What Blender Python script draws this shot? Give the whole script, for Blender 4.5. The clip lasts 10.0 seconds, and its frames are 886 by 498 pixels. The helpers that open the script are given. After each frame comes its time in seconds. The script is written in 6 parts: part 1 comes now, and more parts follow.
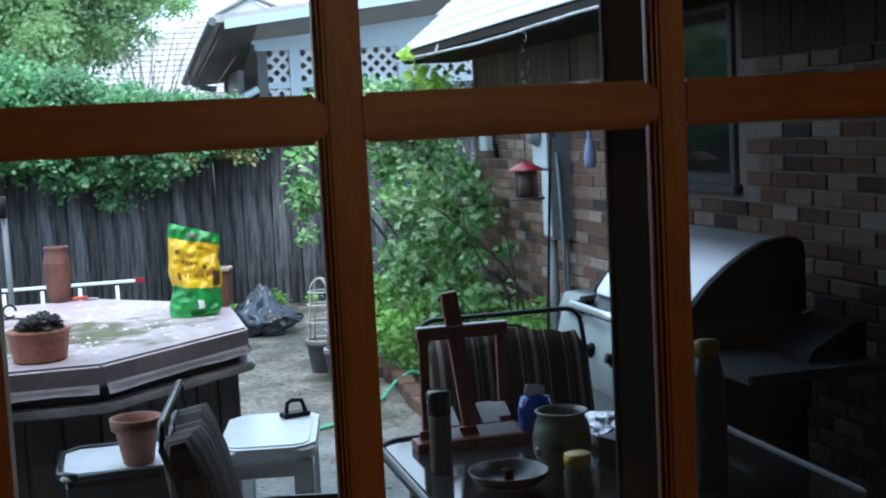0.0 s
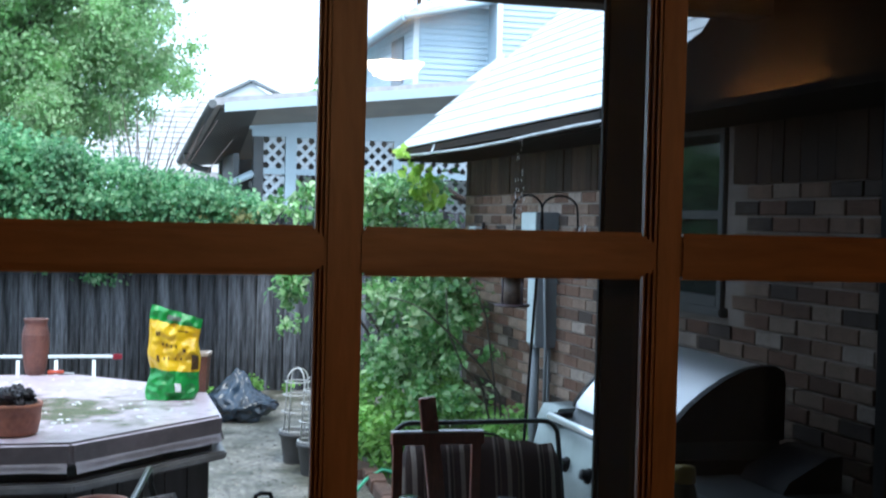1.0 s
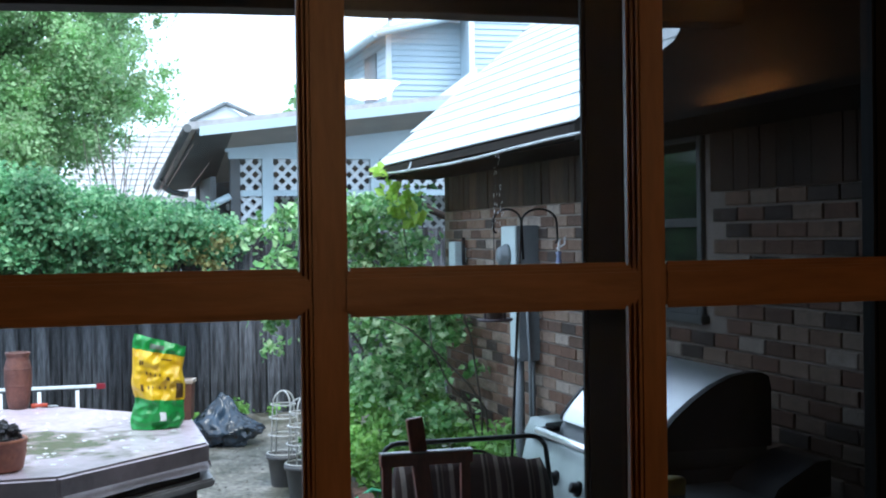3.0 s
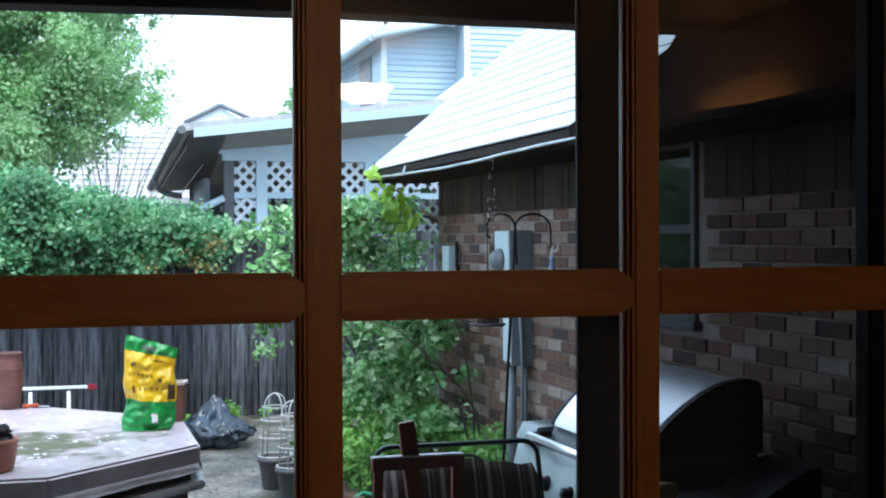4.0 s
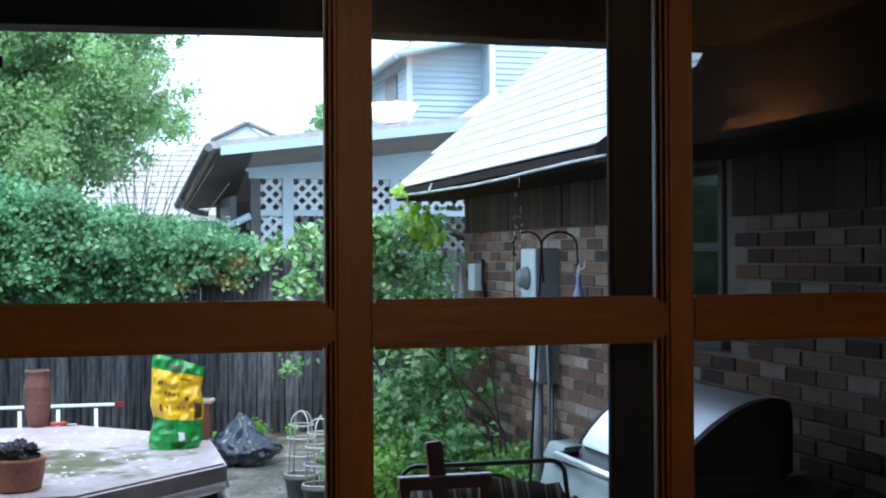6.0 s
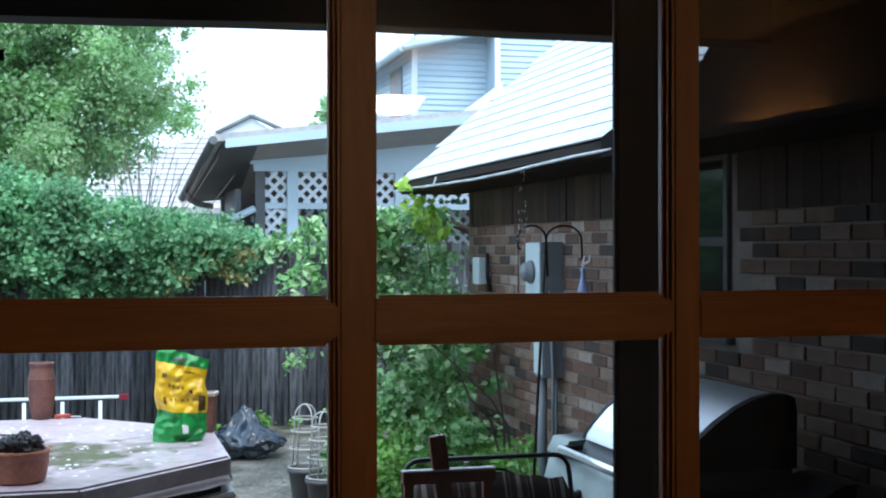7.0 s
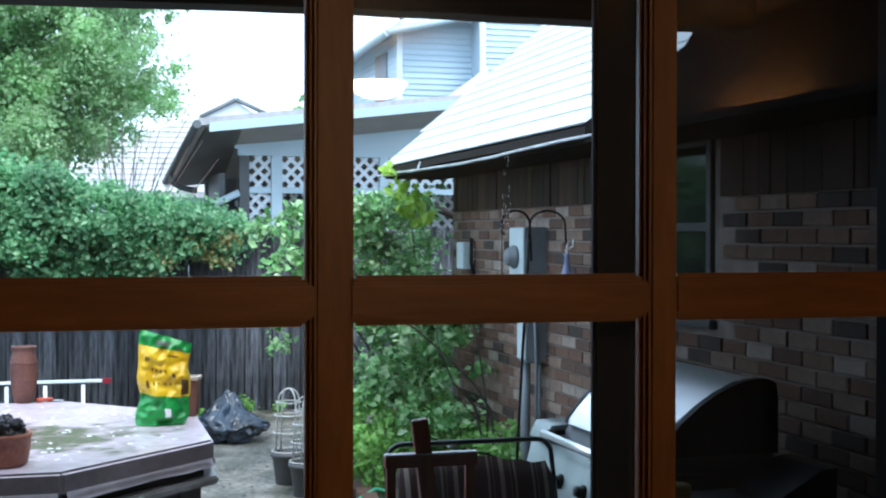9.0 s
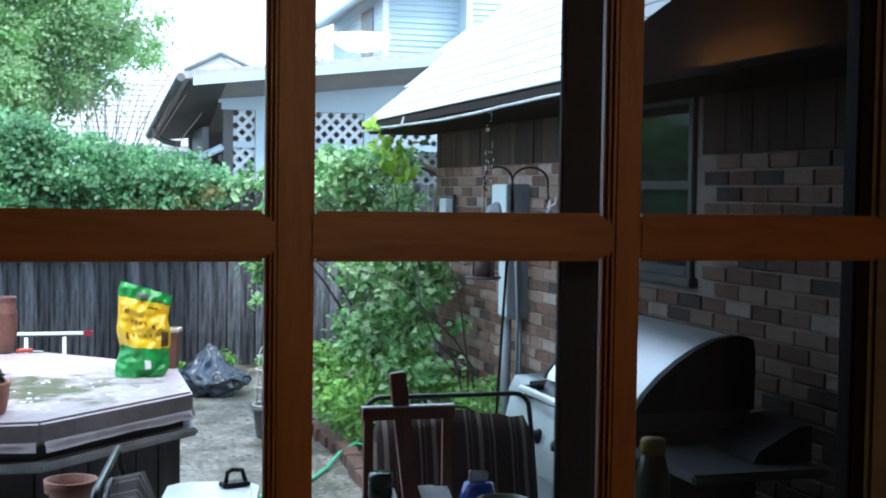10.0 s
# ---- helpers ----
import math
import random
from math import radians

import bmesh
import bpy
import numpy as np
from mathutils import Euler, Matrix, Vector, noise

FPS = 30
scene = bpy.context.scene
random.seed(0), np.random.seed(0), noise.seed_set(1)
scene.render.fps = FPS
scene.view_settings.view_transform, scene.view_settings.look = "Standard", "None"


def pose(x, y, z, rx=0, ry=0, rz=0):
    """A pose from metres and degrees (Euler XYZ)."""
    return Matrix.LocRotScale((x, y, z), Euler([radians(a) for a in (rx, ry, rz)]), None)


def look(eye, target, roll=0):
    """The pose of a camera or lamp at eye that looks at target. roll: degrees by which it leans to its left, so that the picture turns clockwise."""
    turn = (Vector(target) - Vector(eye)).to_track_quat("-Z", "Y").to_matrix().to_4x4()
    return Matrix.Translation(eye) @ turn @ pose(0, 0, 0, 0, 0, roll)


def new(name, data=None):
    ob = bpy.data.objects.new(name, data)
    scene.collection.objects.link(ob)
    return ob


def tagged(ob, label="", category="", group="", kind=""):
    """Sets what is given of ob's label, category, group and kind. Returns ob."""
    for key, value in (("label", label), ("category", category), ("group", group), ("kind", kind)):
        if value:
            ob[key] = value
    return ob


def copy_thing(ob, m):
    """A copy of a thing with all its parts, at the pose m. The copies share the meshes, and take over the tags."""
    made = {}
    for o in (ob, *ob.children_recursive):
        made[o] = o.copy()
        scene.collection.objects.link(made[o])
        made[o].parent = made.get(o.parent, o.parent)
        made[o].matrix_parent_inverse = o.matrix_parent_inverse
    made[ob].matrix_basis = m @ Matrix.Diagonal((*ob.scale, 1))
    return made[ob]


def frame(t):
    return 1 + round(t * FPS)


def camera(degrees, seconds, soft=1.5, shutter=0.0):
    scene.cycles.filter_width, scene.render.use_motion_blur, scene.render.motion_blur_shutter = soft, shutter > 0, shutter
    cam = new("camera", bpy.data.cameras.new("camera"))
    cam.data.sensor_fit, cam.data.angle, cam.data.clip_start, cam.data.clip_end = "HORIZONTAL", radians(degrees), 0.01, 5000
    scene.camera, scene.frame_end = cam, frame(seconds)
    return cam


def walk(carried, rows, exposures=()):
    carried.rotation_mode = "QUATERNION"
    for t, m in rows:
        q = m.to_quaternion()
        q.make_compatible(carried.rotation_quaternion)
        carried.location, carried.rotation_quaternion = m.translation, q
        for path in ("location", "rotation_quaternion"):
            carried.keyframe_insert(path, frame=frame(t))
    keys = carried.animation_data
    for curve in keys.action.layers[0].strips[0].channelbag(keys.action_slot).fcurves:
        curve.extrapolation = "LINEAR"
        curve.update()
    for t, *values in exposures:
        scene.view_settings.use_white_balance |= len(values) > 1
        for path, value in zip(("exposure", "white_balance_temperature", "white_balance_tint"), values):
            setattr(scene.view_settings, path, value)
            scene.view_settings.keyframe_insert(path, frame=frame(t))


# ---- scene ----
cam = camera(38.1, 10.0, soft=2.0, shutter=0.5)
PATH = [
    (0, (0.017, 0.009, 1.695), (0.516, 1.936, 1.503), -2.9),
    (0.5, (0.015, 0.01, 1.712), (0.497, 1.945, 1.564), -0.0),
    (1, (0.012, 0.011, 1.724), (0.539, 1.94, 1.68), 1.4),
    (1.5, (0.016, 0.004, 1.731), (0.567, 1.927, 1.705), 0.1),
    (2, (0.016, 0.005, 1.737), (0.558, 1.93, 1.718), 0.1),
    (2.5, (0.012, 0.005, 1.739), (0.555, 1.93, 1.73), 0.0),
    (3, (0.009, 0.012, 1.74), (0.566, 1.933, 1.718), -0.8),
    (4.5, (0.007, 0.011, 1.742), (0.569, 1.93, 1.735), 0.2),
    (5, (0.002, 0.007, 1.747), (0.544, 1.933, 1.754), 0.2),
    (5.5, (0.004, 0.013, 1.747), (0.536, 1.941, 1.76), -0.3),
    (7, (0.008, 0.026, 1.749), (0.53, 1.956, 1.749), -0.1),
    (7.5, (0.007, 0.025, 1.749), (0.528, 1.956, 1.746), -0.1),
    (8, (0.011, 0.03, 1.747), (0.533, 1.96, 1.74), -0.1),
    (8.5, (0.011, 0.027, 1.748), (0.535, 1.957, 1.733), -0.2),
    (9, (0.013, 0.025, 1.746), (0.558, 1.949, 1.723), 0.1),
    (9.5, (0.023, 0.029, 1.737), (0.585, 1.947, 1.664), 0.0),
    (10, (0.029, 0.026, 1.732), (0.597, 1.942, 1.644), 0.8),
]
walk(cam, [(t, look(eye, target, roll)) for t, eye, target, roll in PATH],
     exposures=((0, 1.1), (1, 1.18), (2.5, 1.15), (5, 1.1), (7, 1.0), (8.5, 1.03), (9, 1.11), (9.5, 1.27), (10, 1.35)))

# ---- world and light ----
world = bpy.data.worlds.new("overcast")
scene.world = world
world.use_nodes = True
wn, wl = world.node_tree.nodes, world.node_tree.links
sky = wn.new("ShaderNodeTexSky")
sky.sky_type = "NISHITA"
sky.sun_disc = False
sky.sun_elevation, sky.sun_rotation = radians(55), radians(200)
sky.dust_density, sky.air_density = 4.0, 1.0
grey = wn.new("ShaderNodeHueSaturation")
grey.inputs["Saturation"].default_value = 0.25
wl.new(sky.outputs[0], grey.inputs["Color"])
cloud = wn.new("ShaderNodeMix")
cloud.data_type = "RGBA"
cloud.inputs[0].default_value = 0.86
wl.new(grey.outputs[0], cloud.inputs[6])
cloud.inputs[7].default_value = (7.1, 9.4, 13.0, 1)
wl.new(cloud.outputs[2], wn["Background"].inputs["Color"])
wn["Background"].inputs["Strength"].default_value = 0.15
sun = new("sun", bpy.data.lights.new("sun", "SUN"))
sun.data.energy, sun.data.angle, sun.data.color = 1.5, radians(25), (1, 1, 0.99)
sun.matrix_world = look((0, 0, 0), (-0.15, 0.55, -1.0))


# ---- material helpers ----
def mat(name, base, rough=0.7, metal=0.0, second=None, scale=6.0, bump=0.0, bscale=60.0, stretch=(1, 1, 1), spread=0.0, fine=None, island=0.0, coat=0.0):
    """A surface: base and second colour mixed by a large noise, a finer grain on top, fine relief, and a spread of value from piece to piece."""
    m = bpy.data.materials.new(name)
    m.use_nodes = True
    n, l = m.node_tree.nodes, m.node_tree.links
    b = n["Principled BSDF"]
    b.inputs["Roughness"].default_value, b.inputs["Metallic"].default_value = rough, metal
    b.inputs["Coat Weight"].default_value = coat
    tc, mp = n.new("ShaderNodeTexCoord"), n.new("ShaderNodeMapping")
    mp.inputs["Scale"].default_value = stretch
    l.new(tc.outputs["Object"], mp.inputs["Vector"])
    big, small = n.new("ShaderNodeTexNoise"), n.new("ShaderNodeTexNoise")
    for t, s, d in ((big, scale, 4), (small, bscale, 6)):
        t.inputs["Scale"].default_value, t.inputs["Detail"].default_value = s, d
        l.new(mp.outputs[0], t.inputs["Vector"])
    ramp = n.new("ShaderNodeValToRGB")
    ramp.color_ramp.elements[0].position, ramp.color_ramp.elements[1].position = 0.35, 0.65
    ramp.color_ramp.elements[0].color = (*base, 1)
    ramp.color_ramp.elements[1].color = (*(second or tuple(c * 0.8 for c in base)), 1)
    l.new(big.outputs["Fac"], ramp.inputs["Fac"])
    hsv = n.new("ShaderNodeHueSaturation")
    l.new(ramp.outputs[0], hsv.inputs["Color"])
    val = n.new("ShaderNodeMapRange")
    g = 0.14 if fine is None else fine
    val.inputs["From Min"].default_value, val.inputs["From Max"].default_value = 0.3, 0.7
    val.inputs["To Min"].default_value, val.inputs["To Max"].default_value = 1 - g, 1 + g
    l.new(small.outputs["Fac"], val.inputs["Value"])
    out = val.outputs[0]
    if spread or island:
        src = n.new("ShaderNodeObjectInfo") if spread else n.new("ShaderNodeNewGeometry")
        sp = n.new("ShaderNodeMapRange")
        k = spread or island
        sp.inputs["To Min"].default_value, sp.inputs["To Max"].default_value = 1 - k, 1 + k
        l.new(src.outputs["Random"] if spread else src.outputs["Random Per Island"], sp.inputs["Value"])
        mul = n.new("ShaderNodeMath")
        mul.operation = "MULTIPLY"
        l.new(out, mul.inputs[0])
        l.new(sp.outputs[0], mul.inputs[1])
        out = mul.outputs[0]
    l.new(out, hsv.inputs["Value"])
    l.new(hsv.outputs[0], b.inputs["Base Color"])
    if bump:
        bp = n.new("ShaderNodeBump")
        bp.inputs["Strength"].default_value, bp.inputs["Distance"].default_value = bump, 0.01
        l.new(small.outputs["Fac"], bp.inputs["Height"])
        l.new(bp.outputs[0], b.inputs["Normal"])
    return m


# ---- mesh helpers ----
def box(bm, lo, hi, bevel=0.0):
    """An axis-aligned block between two corners."""
    c = [(a + b) / 2 for a, b in zip(lo, hi)]
    s = [abs(b - a) for a, b in zip(lo, hi)]
    v = bmesh.ops.create_cube(bm, size=1, matrix=Matrix.Translation(c) @ Matrix.Diagonal((*s, 1)))["verts"]
    if bevel:
        e = list({e for x in v for e in x.link_edges})
        bmesh.ops.bevel(bm, geom=e, offset=bevel, segments=2, affect="EDGES")
    return v


def obox(bm, m, size, bevel=0.0):
    """A block of that size, centred at the pose m."""
    v = bmesh.ops.create_cube(bm, size=1, matrix=m @ Matrix.Diagonal((*size, 1)))["verts"]
    if bevel:
        e = list({e for x in v for e in x.link_edges})
        bmesh.ops.bevel(bm, geom=e, offset=bevel, segments=2, affect="EDGES")


def tube(bm, pts, r, sides=8, r2=None):
    """A round bar along a line of points, of radius r to r2."""
    pts = [Vector(p) for p in pts]
    rings, up = [], Vector((0.13, 0.21, 0.97))
    for i, p in enumerate(pts):
        d = (pts[min(i + 1, len(pts) - 1)] - pts[max(i - 1, 0)]).normalized()
        u = d.cross(up)
        if u.length < 0.15:
            u = d.cross(Vector((1, 0, 0)))
        u.normalize()
        w = d.cross(u)
        k = r + ((r2 if r2 is not None else r) - r) * i / max(1, len(pts) - 1)
        rings.append([bm.verts.new(p + u * math.cos(a) * k + w * math.sin(a) * k) for a in [2 * math.pi * j / sides for j in range(sides)]])
    for a, b in zip(rings, rings[1:]):
        for j in range(sides):
            bm.faces.new((a[j], a[(j + 1) % sides], b[(j + 1) % sides], b[j])).smooth = True
    bm.faces.new(rings[0][::-1])
    bm.faces.new(rings[-1])


def lathe(bm, profile, sides=32, squash=1.0):
    """A turned body round the z axis from (radius, height) pairs."""
    rings = []
    for r, z in profile:
        rings.append([bm.verts.new((r * math.cos(2 * math.pi * j / sides), squash * r * math.sin(2 * math.pi * j / sides), z)) for j in range(sides)])
    for a, b in zip(rings, rings[1:]):
        for j in range(sides):
            bm.faces.new((a[j], a[(j + 1) % sides], b[(j + 1) % sides], b[j])).smooth = True
    if profile[0][0] > 1e-4:
        bm.faces.new(rings[0][::-1])
    if profile[-1][0] > 1e-4:
        bm.faces.new(rings[-1])


def prism(bm, outline, lo, hi):
    """A body with an outline in x, y between two heights."""
    a = [bm.verts.new((x, y, lo)) for x, y in outline]
    b = [bm.verts.new((x, y, hi)) for x, y in outline]
    bm.faces.new(a[::-1])
    bm.faces.new(b)
    n = len(a)
    for i in range(n):
        bm.faces.new((a[i], a[(i + 1) % n], b[(i + 1) % n], b[i]))


def thing(name, label, category, at=(0, 0, 0), turn=0.0, group="", kind=""):
    """An Empty at a thing's base, which parents its parts."""
    e = new(name)
    e.empty_display_size = 0.1
    e.matrix_world = pose(*at, 0, 0, turn)
    return tagged(e, label, category, group, kind)


def part(name, bm, material, parent=None, label="", smooth=False):
    """One mesh object from a bmesh, in its parent's own space."""
    if isinstance(bm, bpy.types.Mesh):
        me = bm
    else:
        bmesh.ops.recalc_face_normals(bm, faces=bm.faces)
        me = bpy.data.meshes.new(name)
        bm.to_mesh(me)
        bm.free()
        if smooth:
            me.polygons.foreach_set("use_smooth", [True] * len(me.polygons))
        me.materials.append(material)
    ob = new(name, me)
    if parent is not None:
        ob.parent = parent
    return tagged(ob, label)


def one(name, bm, material, label, category, group="", kind="", smooth=False, at=None):
    """A thing of one mesh."""
    ob = part(name, bm, material, smooth=smooth)
    if at is not None:
        ob.matrix_world = at
    return tagged(ob, label, category, group, kind)


B = bmesh.new

# ---- materials ----
M_wood = mat("varnished_oak", (0.42, 0.17, 0.055), 0.38, second=(0.33, 0.125, 0.038), scale=5, bump=0.06, bscale=30, stretch=(6, 6, 1), fine=0.13)
M_woodh = mat("varnished_oak_across", (0.42, 0.17, 0.055), 0.38, second=(0.33, 0.125, 0.038), scale=5, bump=0.06, bscale=30, stretch=(1, 6, 6), fine=0.13)
M_plaster = mat("brown_panelling", (0.105, 0.068, 0.038), 0.85, second=(0.085, 0.055, 0.03), scale=1.5, bump=0.2, bscale=120, fine=0.05)
M_stile = mat("dull_grey_paint", (0.20, 0.165, 0.125), 0.7, second=(0.16, 0.135, 0.10), scale=4, bump=0.1)
M_carpet = mat("carpet", (0.14, 0.11, 0.08), 0.95, bump=0.6, bscale=200)
M_ground = mat("wet_earth", (0.19, 0.175, 0.15), 0.45, second=(0.06, 0.06, 0.042), scale=3.2, bump=1.0, bscale=24, fine=0.75)
M_patio = mat("wet_concrete", (0.27, 0.26, 0.245), 0.4, second=(0.13, 0.125, 0.115), scale=3.0, bump=0.6, bscale=34, fine=0.5)
M_fence = mat("weathered_fence_wood", (0.10, 0.104, 0.114), 0.75, second=(0.013, 0.014, 0.015), scale=4, bump=0.6, bscale=22, stretch=(6, 6, 0.4), spread=0.5, fine=0.45)
M_frieze = mat("wet_brown_boards", (0.052, 0.026, 0.014), 0.6, second=(0.024, 0.013, 0.008), scale=4, bump=0.4, bscale=30, stretch=(5, 5, 0.6), spread=0.45, fine=0.3)
M_mortar = mat("mortar", (0.27, 0.23, 0.195), 0.9, bump=0.5, bscale=90)
M_dark = mat("dark_stained_wood", (0.026, 0.019, 0.015), 0.7, second=(0.016, 0.012, 0.010), scale=4, bump=0.3, bscale=40, stretch=(1, 5, 5))
M_dark.node_tree.nodes["Principled BSDF"].inputs["Specular IOR Level"].default_value = 0.12
# dark stain made blacker than M_dark, the porch shade put into its colour
M_porch = mat("porch_stain_with_shade", (0.012, 0.0095, 0.008), 0.75, second=(0.008, 0.0065, 0.0055), scale=4, bump=0.3, bscale=40, stretch=(1, 5, 5))
M_bronze = mat("bronze_aluminium", (0.02, 0.017, 0.015), 0.5, metal=0.3, fine=0.08)
M_cover = mat("spa_cover_vinyl", (0.60, 0.495, 0.535), 0.24, second=(0.48, 0.395, 0.42), scale=2.6, bump=0.15, bscale=22, fine=0.12)


def dirt(m, cx, cy, rx, ry, colour):
    """A dried muddy pool with a ragged edge, somewhere on a flat top."""
    n, l = m.node_tree.nodes, m.node_tree.links
    tc, mp, ln, nz, ad, rp, mx = (n.new("ShaderNode" + k) for k in ("TexCoord", "Mapping", "VectorMath", "TexNoise", "Math", "ValToRGB", "Mix"))
    mp.vector_type = "TEXTURE"
    mp.inputs["Location"].default_value = (cx, cy, 0.85)
    mp.inputs["Scale"].default_value = (rx, ry, 1)
    l.new(tc.outputs["Object"], mp.inputs["Vector"])
    ln.operation = "LENGTH"
    l.new(mp.outputs[0], ln.inputs[0])
    nz.inputs["Scale"].default_value, nz.inputs["Detail"].default_value = 9, 7
    l.new(tc.outputs["Object"], nz.inputs["Vector"])
    ad.operation = "MULTIPLY_ADD"
    ad.inputs[1].default_value = 2.6
    l.new(nz.outputs["Fac"], ad.inputs[0])
    l.new(ln.outputs["Value"], ad.inputs[2])
    rp.color_ramp.elements[0].position, rp.color_ramp.elements[1].position = 0.42, 0.56
    rp.color_ramp.elements[0].color, rp.color_ramp.elements[1].color = (0.95, 0.95, 0.95, 1), (0, 0, 0, 1)
    sc = n.new("ShaderNodeMath")
    sc.operation = "MULTIPLY"
    sc.inputs[1].default_value = 0.24
    l.new(ad.outputs[0], sc.inputs[0])
    l.new(sc.outputs[0], rp.inputs["Fac"])
    mx.data_type = "RGBA"
    b = n["Principled BSDF"]
    old = b.inputs["Base Color"].links[0].from_socket
    l.new(rp.outputs[0], mx.inputs[0])
    l.new(old, mx.inputs[6])
    mx.inputs[7].default_value = (*colour, 1)
    l.new(mx.outputs[2], b.inputs["Base Color"])


dirt(M_cover, 0.12, -0.22, 0.72, 0.46, (0.12, 0.115, 0.065))
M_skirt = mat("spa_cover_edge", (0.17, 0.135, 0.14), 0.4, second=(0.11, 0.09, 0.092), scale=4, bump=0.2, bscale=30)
M_flap = mat("spa_cover_flap", (0.46, 0.40, 0.41), 0.35, second=(0.34, 0.295, 0.30), scale=5, bump=0.2, bscale=25, fine=0.1)
M_rim = mat("spa_rim", (0.25, 0.24, 0.235), 0.35, second=(0.15, 0.14, 0.135), scale=5, bump=0.1, bscale=40)
M_tubwood = mat("tub_cabinet_wood", (0.06, 0.048, 0.043), 0.6, second=(0.032, 0.026, 0.024), scale=3, bump=0.3, bscale=30, stretch=(5, 5, 0.6))
M_pale = mat("pale_blue_paint", (0.42, 0.53, 0.57), 0.55, second=(0.37, 0.47, 0.51), scale=1.2, bump=0.1, bscale=50, fine=0.07)
M_siding = mat("pale_blue_siding", (0.44, 0.55, 0.61), 0.5, second=(0.39, 0.5, 0.56), scale=1.0, fine=0.05, spread=0.06)
M_white = mat("white_paint", (0.72, 0.76, 0.77), 0.5, second=(0.62, 0.66, 0.67), scale=2, fine=0.06)
M_lattice = mat("white_lattice", (0.54, 0.60, 0.62), 0.6, second=(0.5, 0.55, 0.57), scale=3, fine=0.1)
# dark grey paint, also the painted shade of the garden room
M_greydark = mat("dark_grey_paint_and_shade", (0.085, 0.094, 0.095), 0.6, second=(0.06, 0.068, 0.07), scale=2)
M_soffit = mat("soffit_shade_tone", (0.30, 0.29, 0.27), 0.6, second=(0.24, 0.235, 0.225), scale=2)
M_farroof = mat("far_shingles", (0.42, 0.41, 0.40), 0.6, second=(0.34, 0.33, 0.33), scale=2.5, fine=0.15, bscale=12)
M_shingle = mat("wet_shingles", (0.40, 0.44, 0.45), 0.3, second=(0.31, 0.345, 0.355), scale=3, bump=0.25, bscale=50, fine=0.18, spread=0.12)
M_shinglej = mat("wet_shingles_far", (0.40, 0.44, 0.45), 0.3, second=(0.31, 0.345, 0.355), scale=3, bump=0.25, bscale=50, fine=0.18, island=0.12)
M_gutter = mat("wet_painted_gutter", (0.72, 0.75, 0.77), 0.2, second=(0.4, 0.42, 0.43), scale=4, fine=0.1)
M_steel = mat("brushed_steel", (0.95, 0.96, 0.97), 0.36, metal=0.95, second=(0.88, 0.90, 0.91), scale=4, bump=0.04, bscale=60, stretch=(8, 1, 8), fine=0.06)
M_panel = mat("dull_steel", (0.26, 0.30, 0.285), 0.45, metal=0.4, second=(0.2, 0.23, 0.22), scale=5, fine=0.08)
M_black = mat("black_enamel", (0.012, 0.012, 0.013), 0.42, fine=0.1)
M_tube = mat("green_black_tube", (0.012, 0.02, 0.018), 0.3, fine=0.1)
M_terra = mat("terracotta", (0.36, 0.135, 0.075), 0.65, second=(0.25, 0.09, 0.055), scale=12, bump=0.25, bscale=70, fine=0.18)
M_jar = mat("brown_clay", (0.145, 0.052, 0.036), 0.55, second=(0.08, 0.03, 0.023), scale=12, bump=0.25, bscale=70, fine=0.18)
M_rimclay = mat("pale_worn_clay", (0.50, 0.42, 0.36), 0.6, second=(0.36, 0.28, 0.23), scale=20)
M_winframe = mat("dull_window_frame", (0.075, 0.078, 0.075), 0.5, fine=0.08)
M_plastic = mat("white_plastic_and_sheen", (0.84, 0.86, 0.85), 0.3, second=(0.76, 0.78, 0.77), scale=5, bump=0.06, bscale=30, fine=0.06)
M_greyplastic = mat("grey_plastic_pot", (0.075, 0.077, 0.08), 0.5, second=(0.055, 0.055, 0.058), scale=8, fine=0.12)
M_wire = mat("white_wire", (0.46, 0.46, 0.45), 0.5, fine=0.1)
M_bagblack = mat("black_bin_bag", (0.03, 0.052, 0.08), 0.16, second=(0.008, 0.011, 0.014), scale=5, bump=0.9, bscale=14, fine=0.1)
M_baggreen = mat("green_film", (0.008, 0.30, 0.055), 0.36, second=(0.006, 0.22, 0.04), scale=10, bump=0.35, bscale=22, fine=0.12)
M_bagyellow = mat("yellow_film", (0.78, 0.50, 0.015), 0.36, second=(0.68, 0.40, 0.01), scale=9, bump=0.35, bscale=22, fine=0.12)
M_print = mat("brown_print", (0.10, 0.05, 0.015), 0.4, fine=0.2)
M_paper = mat("white_paper", (0.86, 0.86, 0.84), 0.6, fine=0.05)
M_redwood = mat("red_stained_wood", (0.29, 0.062, 0.034), 0.35, second=(0.19, 0.04, 0.023), scale=6, bump=0.15, bscale=40, stretch=(5, 5, 1), fine=0.2)
M_greenglass = mat("dark_green_bottle", (0.005, 0.03, 0.018), 0.15, fine=0.05)
M_label = mat("sage_label", (0.12, 0.16, 0.11), 0.5, fine=0.1)
M_blue = mat("blue_film", (0.015, 0.11, 0.58), 0.2, second=(0.012, 0.07, 0.4), scale=20, fine=0.1)
M_ceramic = mat("glazed_sage_ceramic", (0.17, 0.19, 0.14), 0.3, second=(0.09, 0.12, 0.085), scale=9, bump=0.1, bscale=40, fine=0.15)
M_yellow = mat("yellow_lid", (0.6, 0.42, 0.05), 0.4, fine=0.08)
M_glassjar = mat("green_jar", (0.07, 0.1, 0.05), 0.2, fine=0.08)
M_table = mat("wet_table_glass", (0.03, 0.035, 0.035), 0.08, fine=0.05)
M_hose = mat("green_hose", (0.08, 0.42, 0.26), 0.35, fine=0.08)
